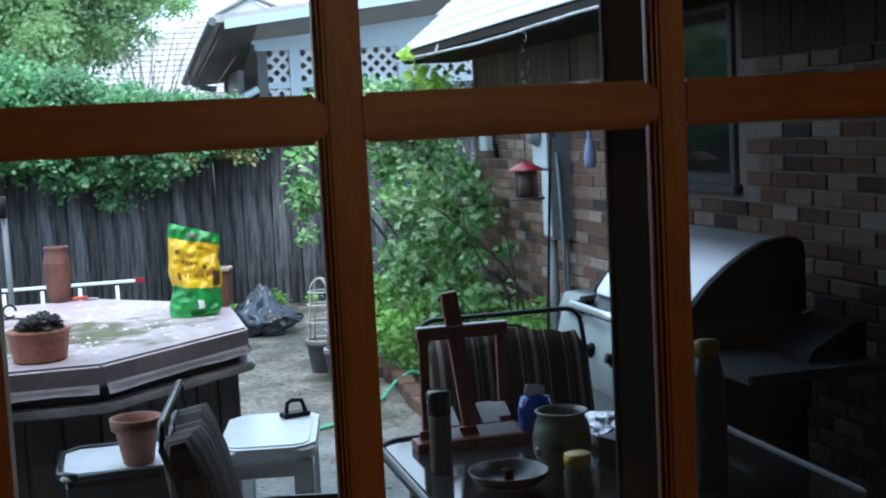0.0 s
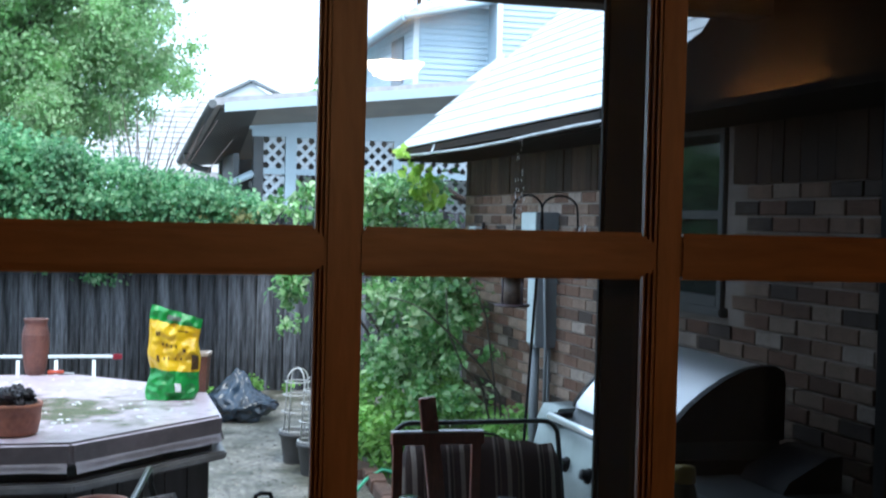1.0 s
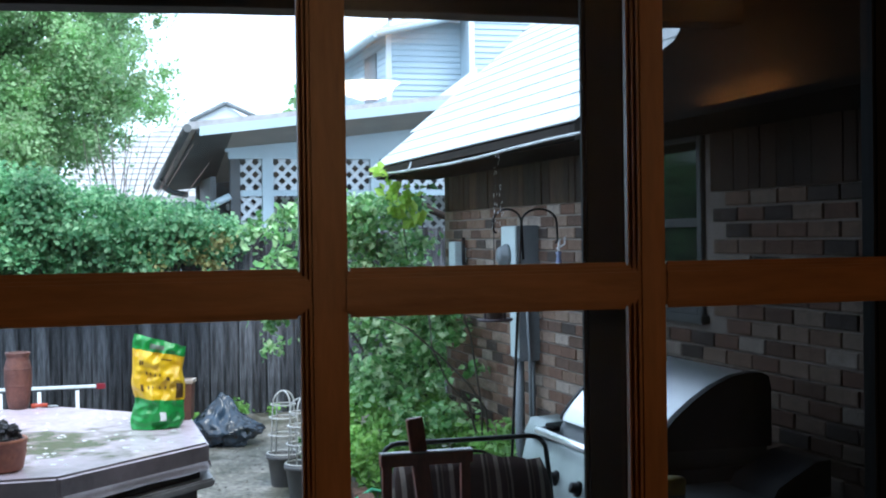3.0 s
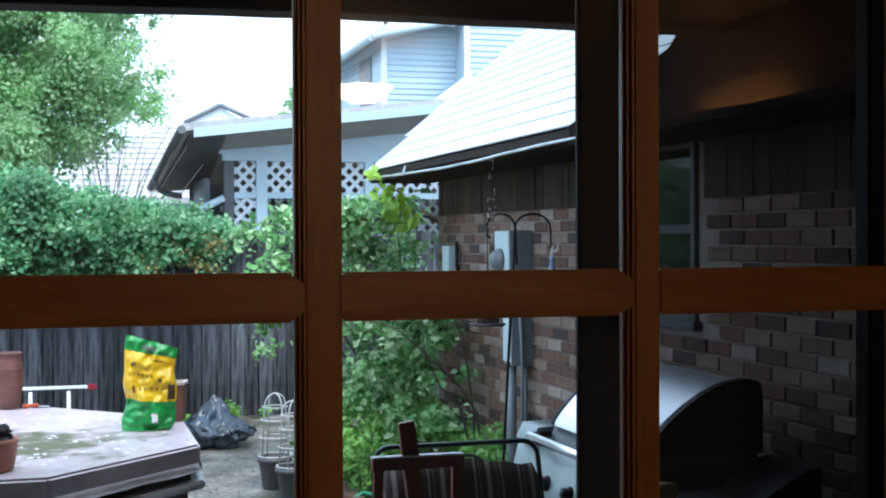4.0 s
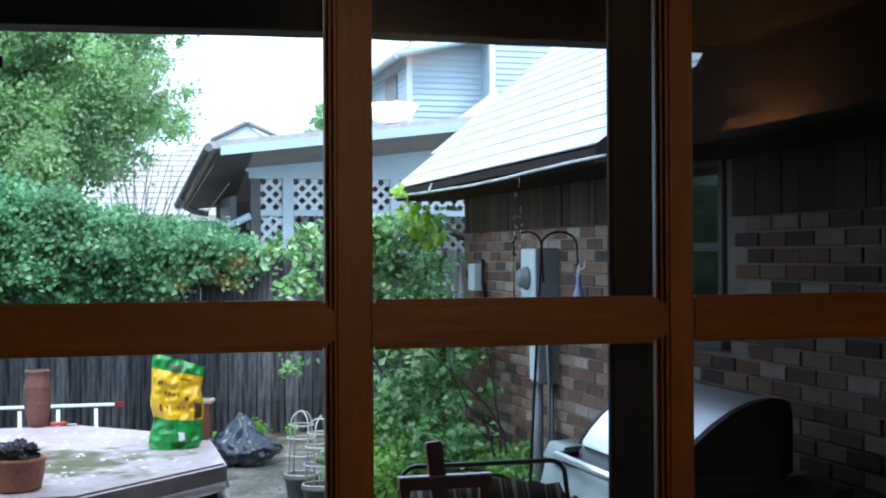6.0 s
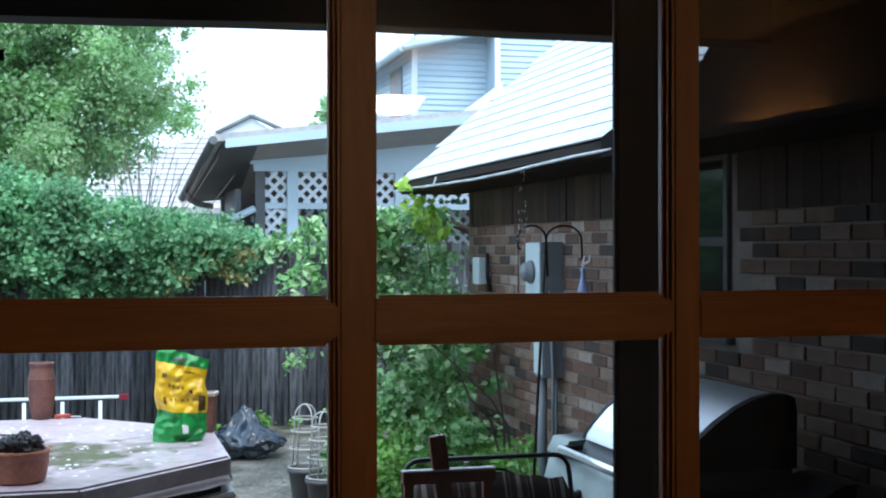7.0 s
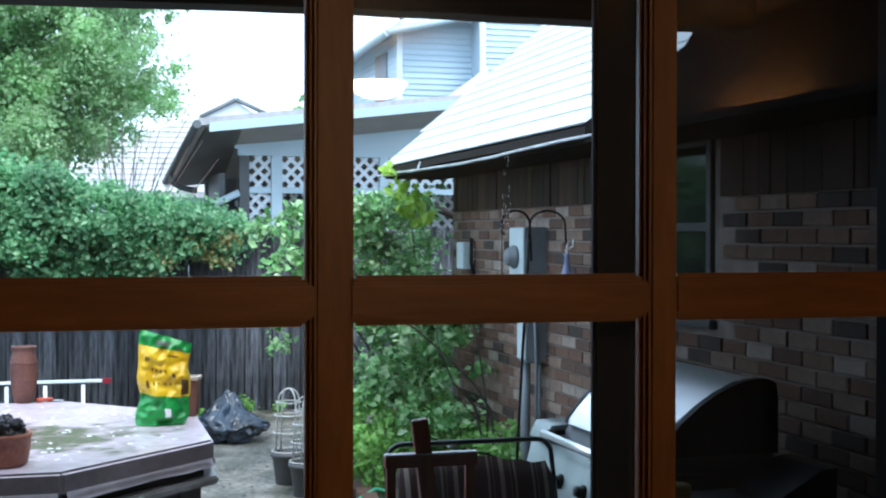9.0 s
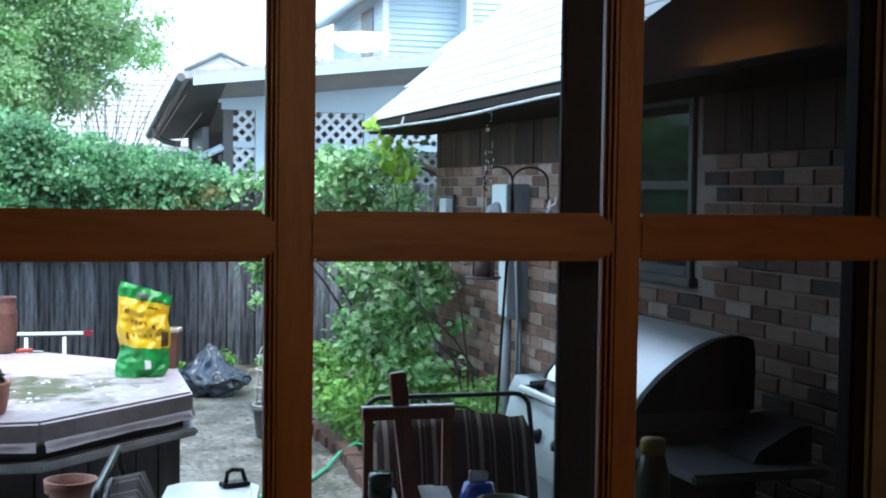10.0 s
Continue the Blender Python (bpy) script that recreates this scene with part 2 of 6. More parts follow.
M_edging = mat("edging_brick", (0.14, 0.07, 0.05), 0.7, second=(0.08, 0.045, 0.035), scale=10, bump=0.4, bscale=50, spread=0.3)
M_red = mat("red_plastic", (0.25, 0.02, 0.035), 0.3, fine=0.08)
M_feeder = mat("feeder_frame", (0.035, 0.02, 0.03), 0.4, fine=0.1)
M_seed = mat("seed", (0.12, 0.085, 0.06), 0.6, second=(0.04, 0.03, 0.025), scale=60, fine=0.3)
M_meter = mat("pale_enamel", (0.50, 0.58, 0.58), 0.4, second=(0.42, 0.5, 0.5), scale=4, fine=0.08)
M_grey = mat("grey_enamel", (0.16, 0.18, 0.19), 0.45, second=(0.13, 0.15, 0.155), scale=4, fine=0.08)
M_chime = mat("periwinkle_enamel", (0.22, 0.26, 0.42), 0.3, fine=0.08)
M_succ = mat("dusky_succulent", (0.06, 0.065, 0.07), 0.5, second=(0.1, 0.09, 0.1), scale=30, island=0.4)
M_bark = mat("bark", (0.10, 0.075, 0.06), 0.85, second=(0.06, 0.045, 0.038), scale=10, bump=0.6, bscale=50)
M_cane = mat("dark_cane", (0.035, 0.03, 0.022), 0.6, fine=0.2)
M_twig = mat("reddish_twig", (0.085, 0.06, 0.052), 0.8, fine=0.2)
M_orange = mat("orange_plastic", (0.45, 0.06, 0.025), 0.35, fine=0.08)
M_silver = mat("crumpled_silver_film", (0.6, 0.62, 0.66), 0.25, metal=0.5, bump=0.4, bscale=40)
M_purple = mat("purple_card", (0.03, 0.015, 0.05), 0.4, fine=0.1)
M_window = mat("dark_window_glass", (0.02, 0.03, 0.025), 0.05, fine=0.03)
M_alu = mat("aluminium", (0.7, 0.72, 0.74), 0.35, metal=0.6, fine=0.06)


def leafmat(name, a, b, c, translucent=0.25, rough=0.5):
    """Leaves: three greens spread from leaf to leaf, partly lit through."""
    m = bpy.data.materials.new(name)
    m.use_nodes = True
    n, l = m.node_tree.nodes, m.node_tree.links
    p = n["Principled BSDF"]
    p.inputs["Roughness"].default_value = rough
    g = n.new("ShaderNodeNewGeometry")
    r = n.new("ShaderNodeValToRGB")
    r.color_ramp.elements[0].color, r.color_ramp.elements[1].color = (*a, 1), (*c, 1)
    r.color_ramp.elements.new(0.55).color = (*b, 1)
    l.new(g.outputs["Random Per Island"], r.inputs["Fac"])
    tc, nz = n.new("ShaderNodeTexCoord"), n.new("ShaderNodeTexNoise")
    nz.inputs["Scale"].default_value = 1.7
    l.new(tc.outputs["Object"], nz.inputs["Vector"])
    h = n.new("ShaderNodeHueSaturation")
    v = n.new("ShaderNodeMapRange")
    v.inputs["From Min"].default_value, v.inputs["From Max"].default_value = 0.35, 0.65
    v.inputs["To Min"].default_value, v.inputs["To Max"].default_value = 0.7, 1.3
    l.new(nz.outputs["Fac"], v.inputs["Value"])
    l.new(v.outputs[0], h.inputs["Value"])
    l.new(r.outputs[0], h.inputs["Color"])
    l.new(h.outputs[0], p.inputs["Base Color"])
    t = n.new("ShaderNodeBsdfTranslucent")
    l.new(h.outputs[0], t.inputs["Color"])
    mx = n.new("ShaderNodeMixShader")
    mx.inputs[0].default_value = translucent
    l.new(p.outputs[0], mx.inputs[1])
    l.new(t.outputs[0], mx.inputs[2])
    l.new(mx.outputs[0], n["Material Output"].inputs["Surface"])
    return m


def brickmat(name, island):
    """Old mixed bricks: tan, rose, brown, charcoal, some with a pale wash."""
    m = mat(name, (0.5, 0.5, 0.5), 0.75, second=(0.36, 0.36, 0.36), scale=9, bump=0.5, bscale=60, fine=0.22)
    n, l = m.node_tree.nodes, m.node_tree.links
    src = n.new("ShaderNodeNewGeometry") if island else n.new("ShaderNodeObjectInfo")
    r = n.new("ShaderNodeValToRGB")
    r.color_ramp.interpolation = "CONSTANT"
    e = r.color_ramp.elements
    cols = ((0, (0.26, 0.165, 0.118)), (0.2, (0.21, 0.12, 0.085)), (0.38, (0.31, 0.215, 0.16)), (0.52, (0.16, 0.098, 0.072)), (0.66, (0.32, 0.235, 0.18)), (0.79, (0.095, 0.073, 0.062)), (0.93, (0.43, 0.35, 0.29)))
    e[0].color = (*cols[0][1], 1)
    e[1].position, e[1].color = cols[1][0], (*cols[1][1], 1)
    for q, c in cols[2:]:
        e.new(q).color = (*c, 1)
    l.new(src.outputs["Random Per Island"] if island else src.outputs["Random"], r.inputs["Fac"])
    mx = n.new("ShaderNodeMix")
    mx.data_type, mx.blend_type = "RGBA", "MULTIPLY"
    mx.inputs[0].default_value = 1
    b = n["Principled BSDF"]
    old = b.inputs["Base Color"].links[0].from_socket
    dbl = n.new("ShaderNodeVectorMath")
    dbl.operation = "SCALE"
    dbl.inputs["Scale"].default_value = 1.5
    l.new(old, dbl.inputs[0])
    l.new(dbl.outputs[0], mx.inputs[6])
    l.new(r.outputs[0], mx.inputs[7])
    l.new(mx.outputs[2], b.inputs["Base Color"])
    return m


def glassmat(name, tint, gloss=0.0):
    """A clear pane: see-through, with the mirror of its face and a mixed-in haze veil."""
    m = bpy.data.materials.new(name)
    m.use_nodes = True
    n, l = m.node_tree.nodes, m.node_tree.links
    t, g, f, mx = n.new("ShaderNodeBsdfTransparent"), n.new("ShaderNodeBsdfGlossy"), n.new("ShaderNodeFresnel"), n.new("ShaderNodeMixShader")
    t.inputs["Color"].default_value = (*tint, 1)
    g.inputs["Roughness"].default_value = gloss
    f.inputs["IOR"].default_value = 1.5
    l.new(f.outputs[0], mx.inputs[0])
    l.new(t.outputs[0], mx.inputs[1])
    l.new(g.outputs[0], mx.inputs[2])
    # pale translucent share that imitates lens haze over the view
    d, veil = n.new("ShaderNodeBsdfTranslucent"), n.new("ShaderNodeMixShader")
    d.inputs["Color"].default_value = (0.85, 0.9, 0.9, 1)
    veil.inputs[0].default_value = 0.016
    l.new(mx.outputs[0], veil.inputs[1])
    l.new(d.outputs[0], veil.inputs[2])
    l.new(veil.outputs[0], n["Material Output"].inputs["Surface"])
    return m


def meshmat(name, cover):
    """Insect mesh: fine dark threads that cover part of the view."""
    m = bpy.data.materials.new(name)
    m.use_nodes = True
    n, l = m.node_tree.nodes, m.node_tree.links
    t, mx = n.new("ShaderNodeBsdfTransparent"), n.new("ShaderNodeMixShader")
    p = n["Principled BSDF"]
    p.inputs["Base Color"].default_value = (0.02, 0.02, 0.02, 1)
    p.inputs["Roughness"].default_value = 0.9
    p.inputs["Specular IOR Level"].default_value = 0.1
    mx.inputs[0].default_value = cover
    l.new(t.outputs[0], mx.inputs[1])
    l.new(p.outputs[0], mx.inputs[2])
    l.new(mx.outputs[0], n["Material Output"].inputs["Surface"])
    return m


def glow(name, colour, strength):
    m = bpy.data.materials.new(name)
    m.use_nodes = True
    b = m.node_tree.nodes["Principled BSDF"]
    b.inputs["Base Color"].default_value = (0.8, 0.7, 0.55, 1)
    b.inputs["Emission Color"].default_value, b.inputs["Emission Strength"].default_value = (*colour, 1), strength
    return m


def stripes(name, cols, across):
    """Woven cushion cloth with lengthwise stripes of several widths."""
    m = mat(name, (0.5, 0.5, 0.5), 0.85, second=(0.42, 0.42, 0.42), scale=6, bump=0.3, bscale=150, fine=0.12)
    n, l = m.node_tree.nodes, m.node_tree.links
    tc, sx, md, r = n.new("ShaderNodeTexCoord"), n.new("ShaderNodeSeparateXYZ"), n.new("ShaderNodeMath"), n.new("ShaderNodeValToRGB")
    l.new(tc.outputs["Object"], sx.inputs[0])
    md.operation = "PINGPONG"
    md.inputs[1].default_value = across
    l.new(sx.outputs["X"], md.inputs[0])
    dv = n.new("ShaderNodeMath")
    dv.operation = "DIVIDE"
    dv.inputs[1].default_value = across
    l.new(md.outputs[0], dv.inputs[0])
    r.color_ramp.interpolation = "CONSTANT"
    e = r.color_ramp.elements
    e[0].color = (*cols[0][1], 1)
    e[1].position, e[1].color = cols[1][0], (*cols[1][1], 1)
    for q, c in cols[2:]:
        e.new(q).color = (*c, 1)
    l.new(dv.outputs[0], r.inputs["Fac"])
    mx = n.new("ShaderNodeMix")
    mx.data_type, mx.blend_type = "RGBA", "MULTIPLY"
    mx.inputs[0].default_value = 1
    b = n["Principled BSDF"]
    old = b.inputs["Base Color"].links[0].from_socket
    sc = n.new("ShaderNodeVectorMath")
    sc.operation = "SCALE"
    sc.inputs["Scale"].default_value = 2.0
    l.new(old, sc.inputs[0])
    l.new(sc.outputs[0], mx.inputs[6])
    l.new(r.outputs[0], mx.inputs[7])
    l.new(mx.outputs[2], b.inputs["Base Color"])
    return m


M_cushion = stripes("striped_cushion_cloth", ((0, (0.042, 0.018, 0.012)), (0.36, (0.24, 0.18, 0.145)), (0.46, (0.03, 0.014, 0.01)), (0.58, (0.14, 0.095, 0.07)), (0.64, (0.045, 0.02, 0.014)), (0.9, (0.28, 0.215, 0.17))), 0.085)
M_brick, M_brickj = brickmat("old_brick", False), brickmat("old_brick_joined", True)
for m in (M_fence, M_dark, M_porch, M_frieze, M_brick, M_brickj, M_mortar, M_bronze, M_black):
    m.node_tree.nodes["Principled BSDF"].inputs["Specular IOR Level"].default_value = 0.12
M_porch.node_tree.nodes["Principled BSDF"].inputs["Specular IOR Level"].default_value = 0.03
M_pane = glassmat("clear_glass", (0.93, 0.96, 0.95))
M_mesh = meshmat("insect_mesh", 0.66)
M_leaf_hedge = leafmat("hedge_leaf", (0.045, 0.17, 0.07), (0.115, 0.32, 0.135), (0.29, 0.49, 0.26), 0.5)
M_leaf_tree = leafmat("tree_leaf", (0.23, 0.42, 0.18), (0.34, 0.56, 0.28), (0.54, 0.68, 0.42), 0.66)
M_leaf_bush = leafmat("rose_leaf", (0.05, 0.16, 0.05), (0.16, 0.38, 0.12), (0.50, 0.66, 0.38), 0.45, 0.32)
M_leaf_young = leafmat("young_leaf", (0.26, 0.46, 0.06), (0.36, 0.56, 0.09), (0.46, 0.62, 0.16), 0.5)
M_leaf_low = leafmat("ground_cover_leaf", (0.10, 0.27, 0.045), (0.18, 0.40, 0.085), (0.28, 0.52, 0.14), 0.4)

# ---- ground ----
bm = B()
bmesh.ops.create_grid(bm, x_segments=60, y_segments=60, size=300, matrix=Matrix.Translation((0, 100, 0)))
one("ground", bm, M_ground, "wet bare earth of a back yard", "ground", kind="structure")
bm = B()
box(bm, (-4.5, 0.97, -0.05), (2.70, 6.9, 0.03), 0.006)
one("patio", bm, M_patio, "wet grey concrete patio slab beside the house", "patio", kind="structure")

# ---- brick wing ----
WX, WEND = 2.69, 9.25
WY0, WY1, WZ0, WZ1 = 5.13, 6.15, 1.37, 2.19     # window opening
wall_east = thing("wall_east", "old mixed brown, tan and charcoal brick wall", "wall", kind="structure")
bm = B()
for lo, hi in (((WX + 0.012, 0.97, 0), (WX + 0.25, WY0, 2.5)), ((WX + 0.012, WY1, 0), (WX + 0.25, WEND - 0.012, 2.5)), ((WX + 0.012, WY0, 0), (WX + 0.25, WY1, WZ0)), ((WX + 0.012, WY0, WZ1), (WX + 0.25, WY1, 2.5))):
    box(bm, lo, hi)
part("mortar_bed", bm, M_mortar, wall_east)
win = thing("window_1", "house window with pale frame and dark glass", "window", kind="structure")
bm = B()
box(bm, (WX - 0.03, WY0 - 0.03, WZ0 - 0.04), (WX + 0.1, WY1 + 0.03, WZ0), 0.006)
part("window_sill", bm, M_winframe, win)
for lo, hi in (((WX - 0.01, WY0, WZ0), (WX + 0.06, WY0 + 0.045, WZ1)), ((WX - 0.01, WY1 - 0.045, WZ0), (WX + 0.06, WY1, WZ1)), ((WX - 0.01, WY0 + 0.045, WZ1 - 0.045), (WX + 0.06, WY1 - 0.045, WZ1)), ((WX - 0.01, WY0 + 0.045, WZ0), (WX + 0.06, WY1 - 0.045, WZ0 + 0.045)), ((WX, WY0 + 0.045, 1.76), (WX + 0.05, WY1 - 0.045, 1.80))):
    bm = B()
    box(bm, lo, hi, 0.004)
    part("window_frame", bm, M_winframe, win)
for z0, z1, dx in ((WZ0 + 0.045, 1.76, 0.03), (1.80, WZ1 - 0.045, 0.02)):
    bm = B()
    box(bm, (WX + dx, WY0 + 0.045, z0), (WX + dx + 0.006, WY1 - 0.045, z1))
    part("pane", bm, M_window, win)

# roof of the wing
EX, EZ, SL = 2.24, 2.26, 0.86
roof = thing("wing_roof", "rain-wet pale shingle roof with low eave", "roof", kind="structure")
bm = B()
v = [bm.verts.new(p) for p in ((EX + 0.01, 1.0, EZ - 0.03), (EX + 0.01, 9.6, EZ - 0.03), (EX + 4.2, 9.6, EZ - 0.03 + 4.19 * SL), (EX + 4.2, 1.0, EZ - 0.03 + 4.19 * SL))]
f = bm.faces.new(v)
for x in bmesh.ops.extrude_face_region(bm, geom=[f])["geom"]:
    if isinstance(x, bmesh.types.BMVert):
        x.co.z -= 0.05
part("roof_deck", bm, M_dark, roof)
bm = B()
box(bm, (EX - 0.028, 1.0, EZ - 0.065), (EX + 0.01, 9.62, EZ - 0.022))
part("fascia", bm, M_dark, roof)
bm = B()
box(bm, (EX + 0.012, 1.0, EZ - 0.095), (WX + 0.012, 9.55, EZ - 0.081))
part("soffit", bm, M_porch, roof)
# a thin metal drip edge, sagging and lifted in places
bm = B()
pts = []
for i in range(40):
    y = 5.3 + i * (9.62 - 5.3) / 39
    pts.append((EX - 0.03 + 0.004 * noise.noise((y * 2, 0, 3)), y, EZ - 0.068 - 0.022 * math.exp(-((y - 7.4) / 1.2) ** 2) + 0.006 * noise.noise((y * 1.7, 5, 1))))
tube(bm, pts, 0.008, 6)
part("drip_edge", bm, M_gutter, roof)

bm = B()
obox(bm, pose(EX - 0.035, 8.35, EZ - 0.05, 0, 20, 8), (0.006, 0.03, 0.06), 0.002)
part("gutter_clip", bm, M_gutter, roof, "small white loose gutter clip")

# ---- porch ----
bm = B()
box(bm, (-4.5, 3.9, 2.44), (2.3, 4.04, 2.68), 0.004)
bmesh.ops.subdivide_edges(bm, edges=[e for e in bm.edges if e.calc_length() > 3], cuts=40)
for v in bm.verts:      # the old beam sags towards the open end, with a ragged lower edge
    if v.co.z < 2.5:
        v.co.z += 0.018 * min(0, v.co.x - 0.8) + 0.004 * noise.noise((v.co.x * 6, 1, 2))
one("porch_beam", bm, M_dark, "dark wooden beam along the porch roof edge", "beam", kind="structure")
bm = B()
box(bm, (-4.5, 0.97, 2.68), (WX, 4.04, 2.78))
# unseen overhang beyond the beam, added to shade side board and bricks
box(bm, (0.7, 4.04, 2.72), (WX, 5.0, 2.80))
one("porch_ceiling", bm, M_porch, "dark boarded ceiling of the porch with added shading overhang", "ceiling", kind="structure")
# out-of-view wall, added only to keep west light off the bricks
bm = B()
box(bm, (-1.9, 0.97, 0), (-1.72, 4.04, 2.68))
one("porch_wall_west", bm, M_mortar, "unseen wall added to block west light under the porch", "wall", kind="structure")
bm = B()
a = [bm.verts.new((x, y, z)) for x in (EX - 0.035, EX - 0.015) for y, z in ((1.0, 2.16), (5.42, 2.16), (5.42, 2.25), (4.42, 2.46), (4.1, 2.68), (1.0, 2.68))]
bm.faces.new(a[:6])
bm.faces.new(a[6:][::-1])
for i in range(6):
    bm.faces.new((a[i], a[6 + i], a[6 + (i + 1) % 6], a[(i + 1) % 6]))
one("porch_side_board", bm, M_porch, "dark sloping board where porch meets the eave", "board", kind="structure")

# ---- door ----
DY = 0.85
door = thing("door_1", "varnished wooden glazed door with glazing bars", "door", kind="structure")
COLS = ((-0.0525, 0.153), (0.185, 0.387), (0.4155, 0.612))
ROWS = (1.026, 1.356, 1.686, 2.016)


def bar(bm, lo, hi, axis):
    """A glazing bar with a flat raised middle and moulded shoulders; axis 0 runs along x, 2 along z."""
    c = 2 - axis
    mid = (lo[c] + hi[c]) / 2
    h = (hi[c] - lo[c]) / 2
    for k, y0, y1 in ((1.0, DY - 0.006, DY + 0.0035), (0.86, DY - 0.010, DY - 0.006), (0.72, DY - 0.014, DY - 0.010)):
        a, b = list(lo), list(hi)
        a[c], b[c], a[1], b[1] = mid - h * k, mid + h * k, y0, y1
        if axis == 0:
            a[0], b[0] = a[0] - (1 - k) * 0.0165, b[0] + (1 - k) * 0.0165
        box(bm, a, b, 0.0022)


for x0, x1 in ((0.153, 0.185), (0.387, 0.4155)):
    bm = B()
    bar(bm, (x0, 0, 0.42), (x1, 0, 2.27), 2)
    part("glazing_bar", bm, M_wood, door)
for z in ROWS:
    for x0, x1 in COLS:
        bm = B()
        bar(bm, (x0 - 0.0005, 0, z), (x1 + 0.0005, 0, z + 0.033), 0)
        part("glazing_bar", bm, M_woodh, door)
for x0, x1, y0, m in ((-0.165, -0.0525, DY - 0.022, M_wood), (0.604, 0.74, DY - 0.005, M_stile)):
    bm = B()
    box(bm, (x0, y0, 0.17), (x1, DY + 0.02, 2.39), 0.004)
    part("stile", bm, m, door)
bm = B()
box(bm, (0.591, DY - 0.001, 0.42), (0.604, DY + 0.018, 2.27), 0.002)
part("gasket", bm, M_black, door, "black rubber glazing strip")
for z0, z1 in ((0.17, 0.42), (2.27, 2.39)):
    bm = B()
    box(bm, (-0.0525, DY - 0.022, z0), (0.604, DY + 0.02, z1), 0.004)
    part("rail", bm, M_woodh, door)
zs = [0.42] + [z for r_ in ROWS for z in (r_, r_ + 0.033)] + [2.27]
for x0, x1 in COLS:
    for z0, z1 in zip(zs[::2], zs[1::2]):
        bm = B()
        v = [bm.verts.new(p) for p in ((x0, DY + 0.004, z0), (x1, DY + 0.004, z0), (x1, DY + 0.004, z1), (x0, DY + 0.004, z1))]
        bm.faces.new(v)
        p = part("pane", bm, M_pane, door)
        p.visible_shadow = False
bm = B()
lathe(bm, ((0.0, -0.006), (0.0035, -0.006), (0.0035, 0.006), (0.0, 0.006)), 12)
p = part("latch", bm, M_black, door)
p.matrix_local = pose(-0.0515, DY - 0.004, 1.867, 0, 90, 0)

# sliding insect screen outside
screen = thing("insect_screen", "dark aluminium sliding insect screen outside the door", "screen", (0, 0, 0.03))
for lo, hi in (((0.416, 0.996, 0), (0.476, 1.006, 2.3)), ((1.2, 0.985, 0), (1.24, 1.008, 2.3)), ((0.476, 0.985, 0), (1.2, 1.008, 0.06)), ((0.476, 0.985, 2.25), (1.2, 1.008, 2.3))):
    bm = B()
    box(bm, lo, hi, 0.003)
    part("frame", bm, M_bronze, screen)
bm = B()
v = [bm.verts.new(p) for p in ((0.476, 0.997, 0.06), (1.2, 0.997, 0.06), (1.2, 0.997, 2.25), (0.476, 0.997, 2.25))]
bm.faces.new(v)
part("mesh_cloth", bm, M_mesh, screen, "fine dark insect mesh")

# ---- room behind the camera ----
for nm, lo, hi in (("wall_south_1", (-2.6, 0.8, 0.17), (-0.165, 0.96, 2.62)), ("wall_south_2", (0.74, 0.8, 0.17), (2.6, 0.96, 2.62)), ("wall_south_3", (-0.165, 0.8, 2.39), (0.74, 0.96, 2.62)), ("wall_west", (-2.75, -4.6, 0.17), (-2.6, 0.96, 2.62)), ("wall_room_east", (2.6, -4.6, 0.17), (2.68, 0.96, 2.62)), ("wall_back", (-2.75, -4.75, 0.17), (2.68, -4.6, 2.62))):
    bm = B()
    box(bm, lo, hi)
    one(nm, bm, M_plaster, "plain dark brown wall of the dim room", "wall", kind="structure")
bm = B()
box(bm, (-2.75, -4.75, -0.04), (2.68, 0.96, 0.17))
one("floor", bm, M_carpet, "brown carpeted floor of the room", "floor", kind="structure")
bm = B()
box(bm, (-2.75, -4.75, 2.62), (2.68, 0.96, 2.76))
one("ceiling", bm, M_plaster, "plain dark brown ceiling of the room", "ceiling", kind="structure")
lamp = thing("ceiling_lamp", "lit white glass bowl lamp under the ceiling", "lamp", (1.28, -3.85, 2.34))
bm = B()
lathe(bm, ((0.0, 0.0), (0.05, 0.006), (0.1, 0.03), (0.135, 0.075), (0.128, 0.075), (0.095, 0.04), (0.0, 0.02)), 28)
part("bowl", bm, glow("lamp_glass", (1.0, 0.66, 0.36), 88.0), lamp)
bm = B()
lathe(bm, ((0.012, 0.02), (0.012, 0.26), (0.06, 0.265), (0.06, 0.28)), 16)
part("stem", bm, M_bronze, lamp)

# tall cabinet with a warm light strip on its top, seen only mirrored in the panes
cab = thing("wall_cabinet", "tall dark cabinet with warm light on top", "cabinet", (0, 0, 0.17))
bm = B()
box(bm, (2.2, -4.3, 0), (2.59, -1.5, 2.02), 0.004)
part("body", bm, M_dark, cab)
for i in range(4):
    bm = B()
    box(bm, (2.18, -4.28 + i * 0.7, 0.05), (2.2, -3.61 + i * 0.7, 1.97), 0.004)
    part("door", bm, M_dark, cab)
bm = B()
box(bm, (2.50, -3.2, 2.021), (2.53, -2.55, 2.04))
part("light_strip", bm, glow("strip_glow", (1.0, 0.55, 0.2), 48.0), cab, "warm glowing light strip")

# plain wall that closes the yard on its unseen side
bm = B()
box(bm, (-4.75, 0.97, 0), (-4.6, 12.6, 1.85))
one("wall_yard_west", bm, M_mortar, "plain wall closing the yard", "wall", kind="structure")

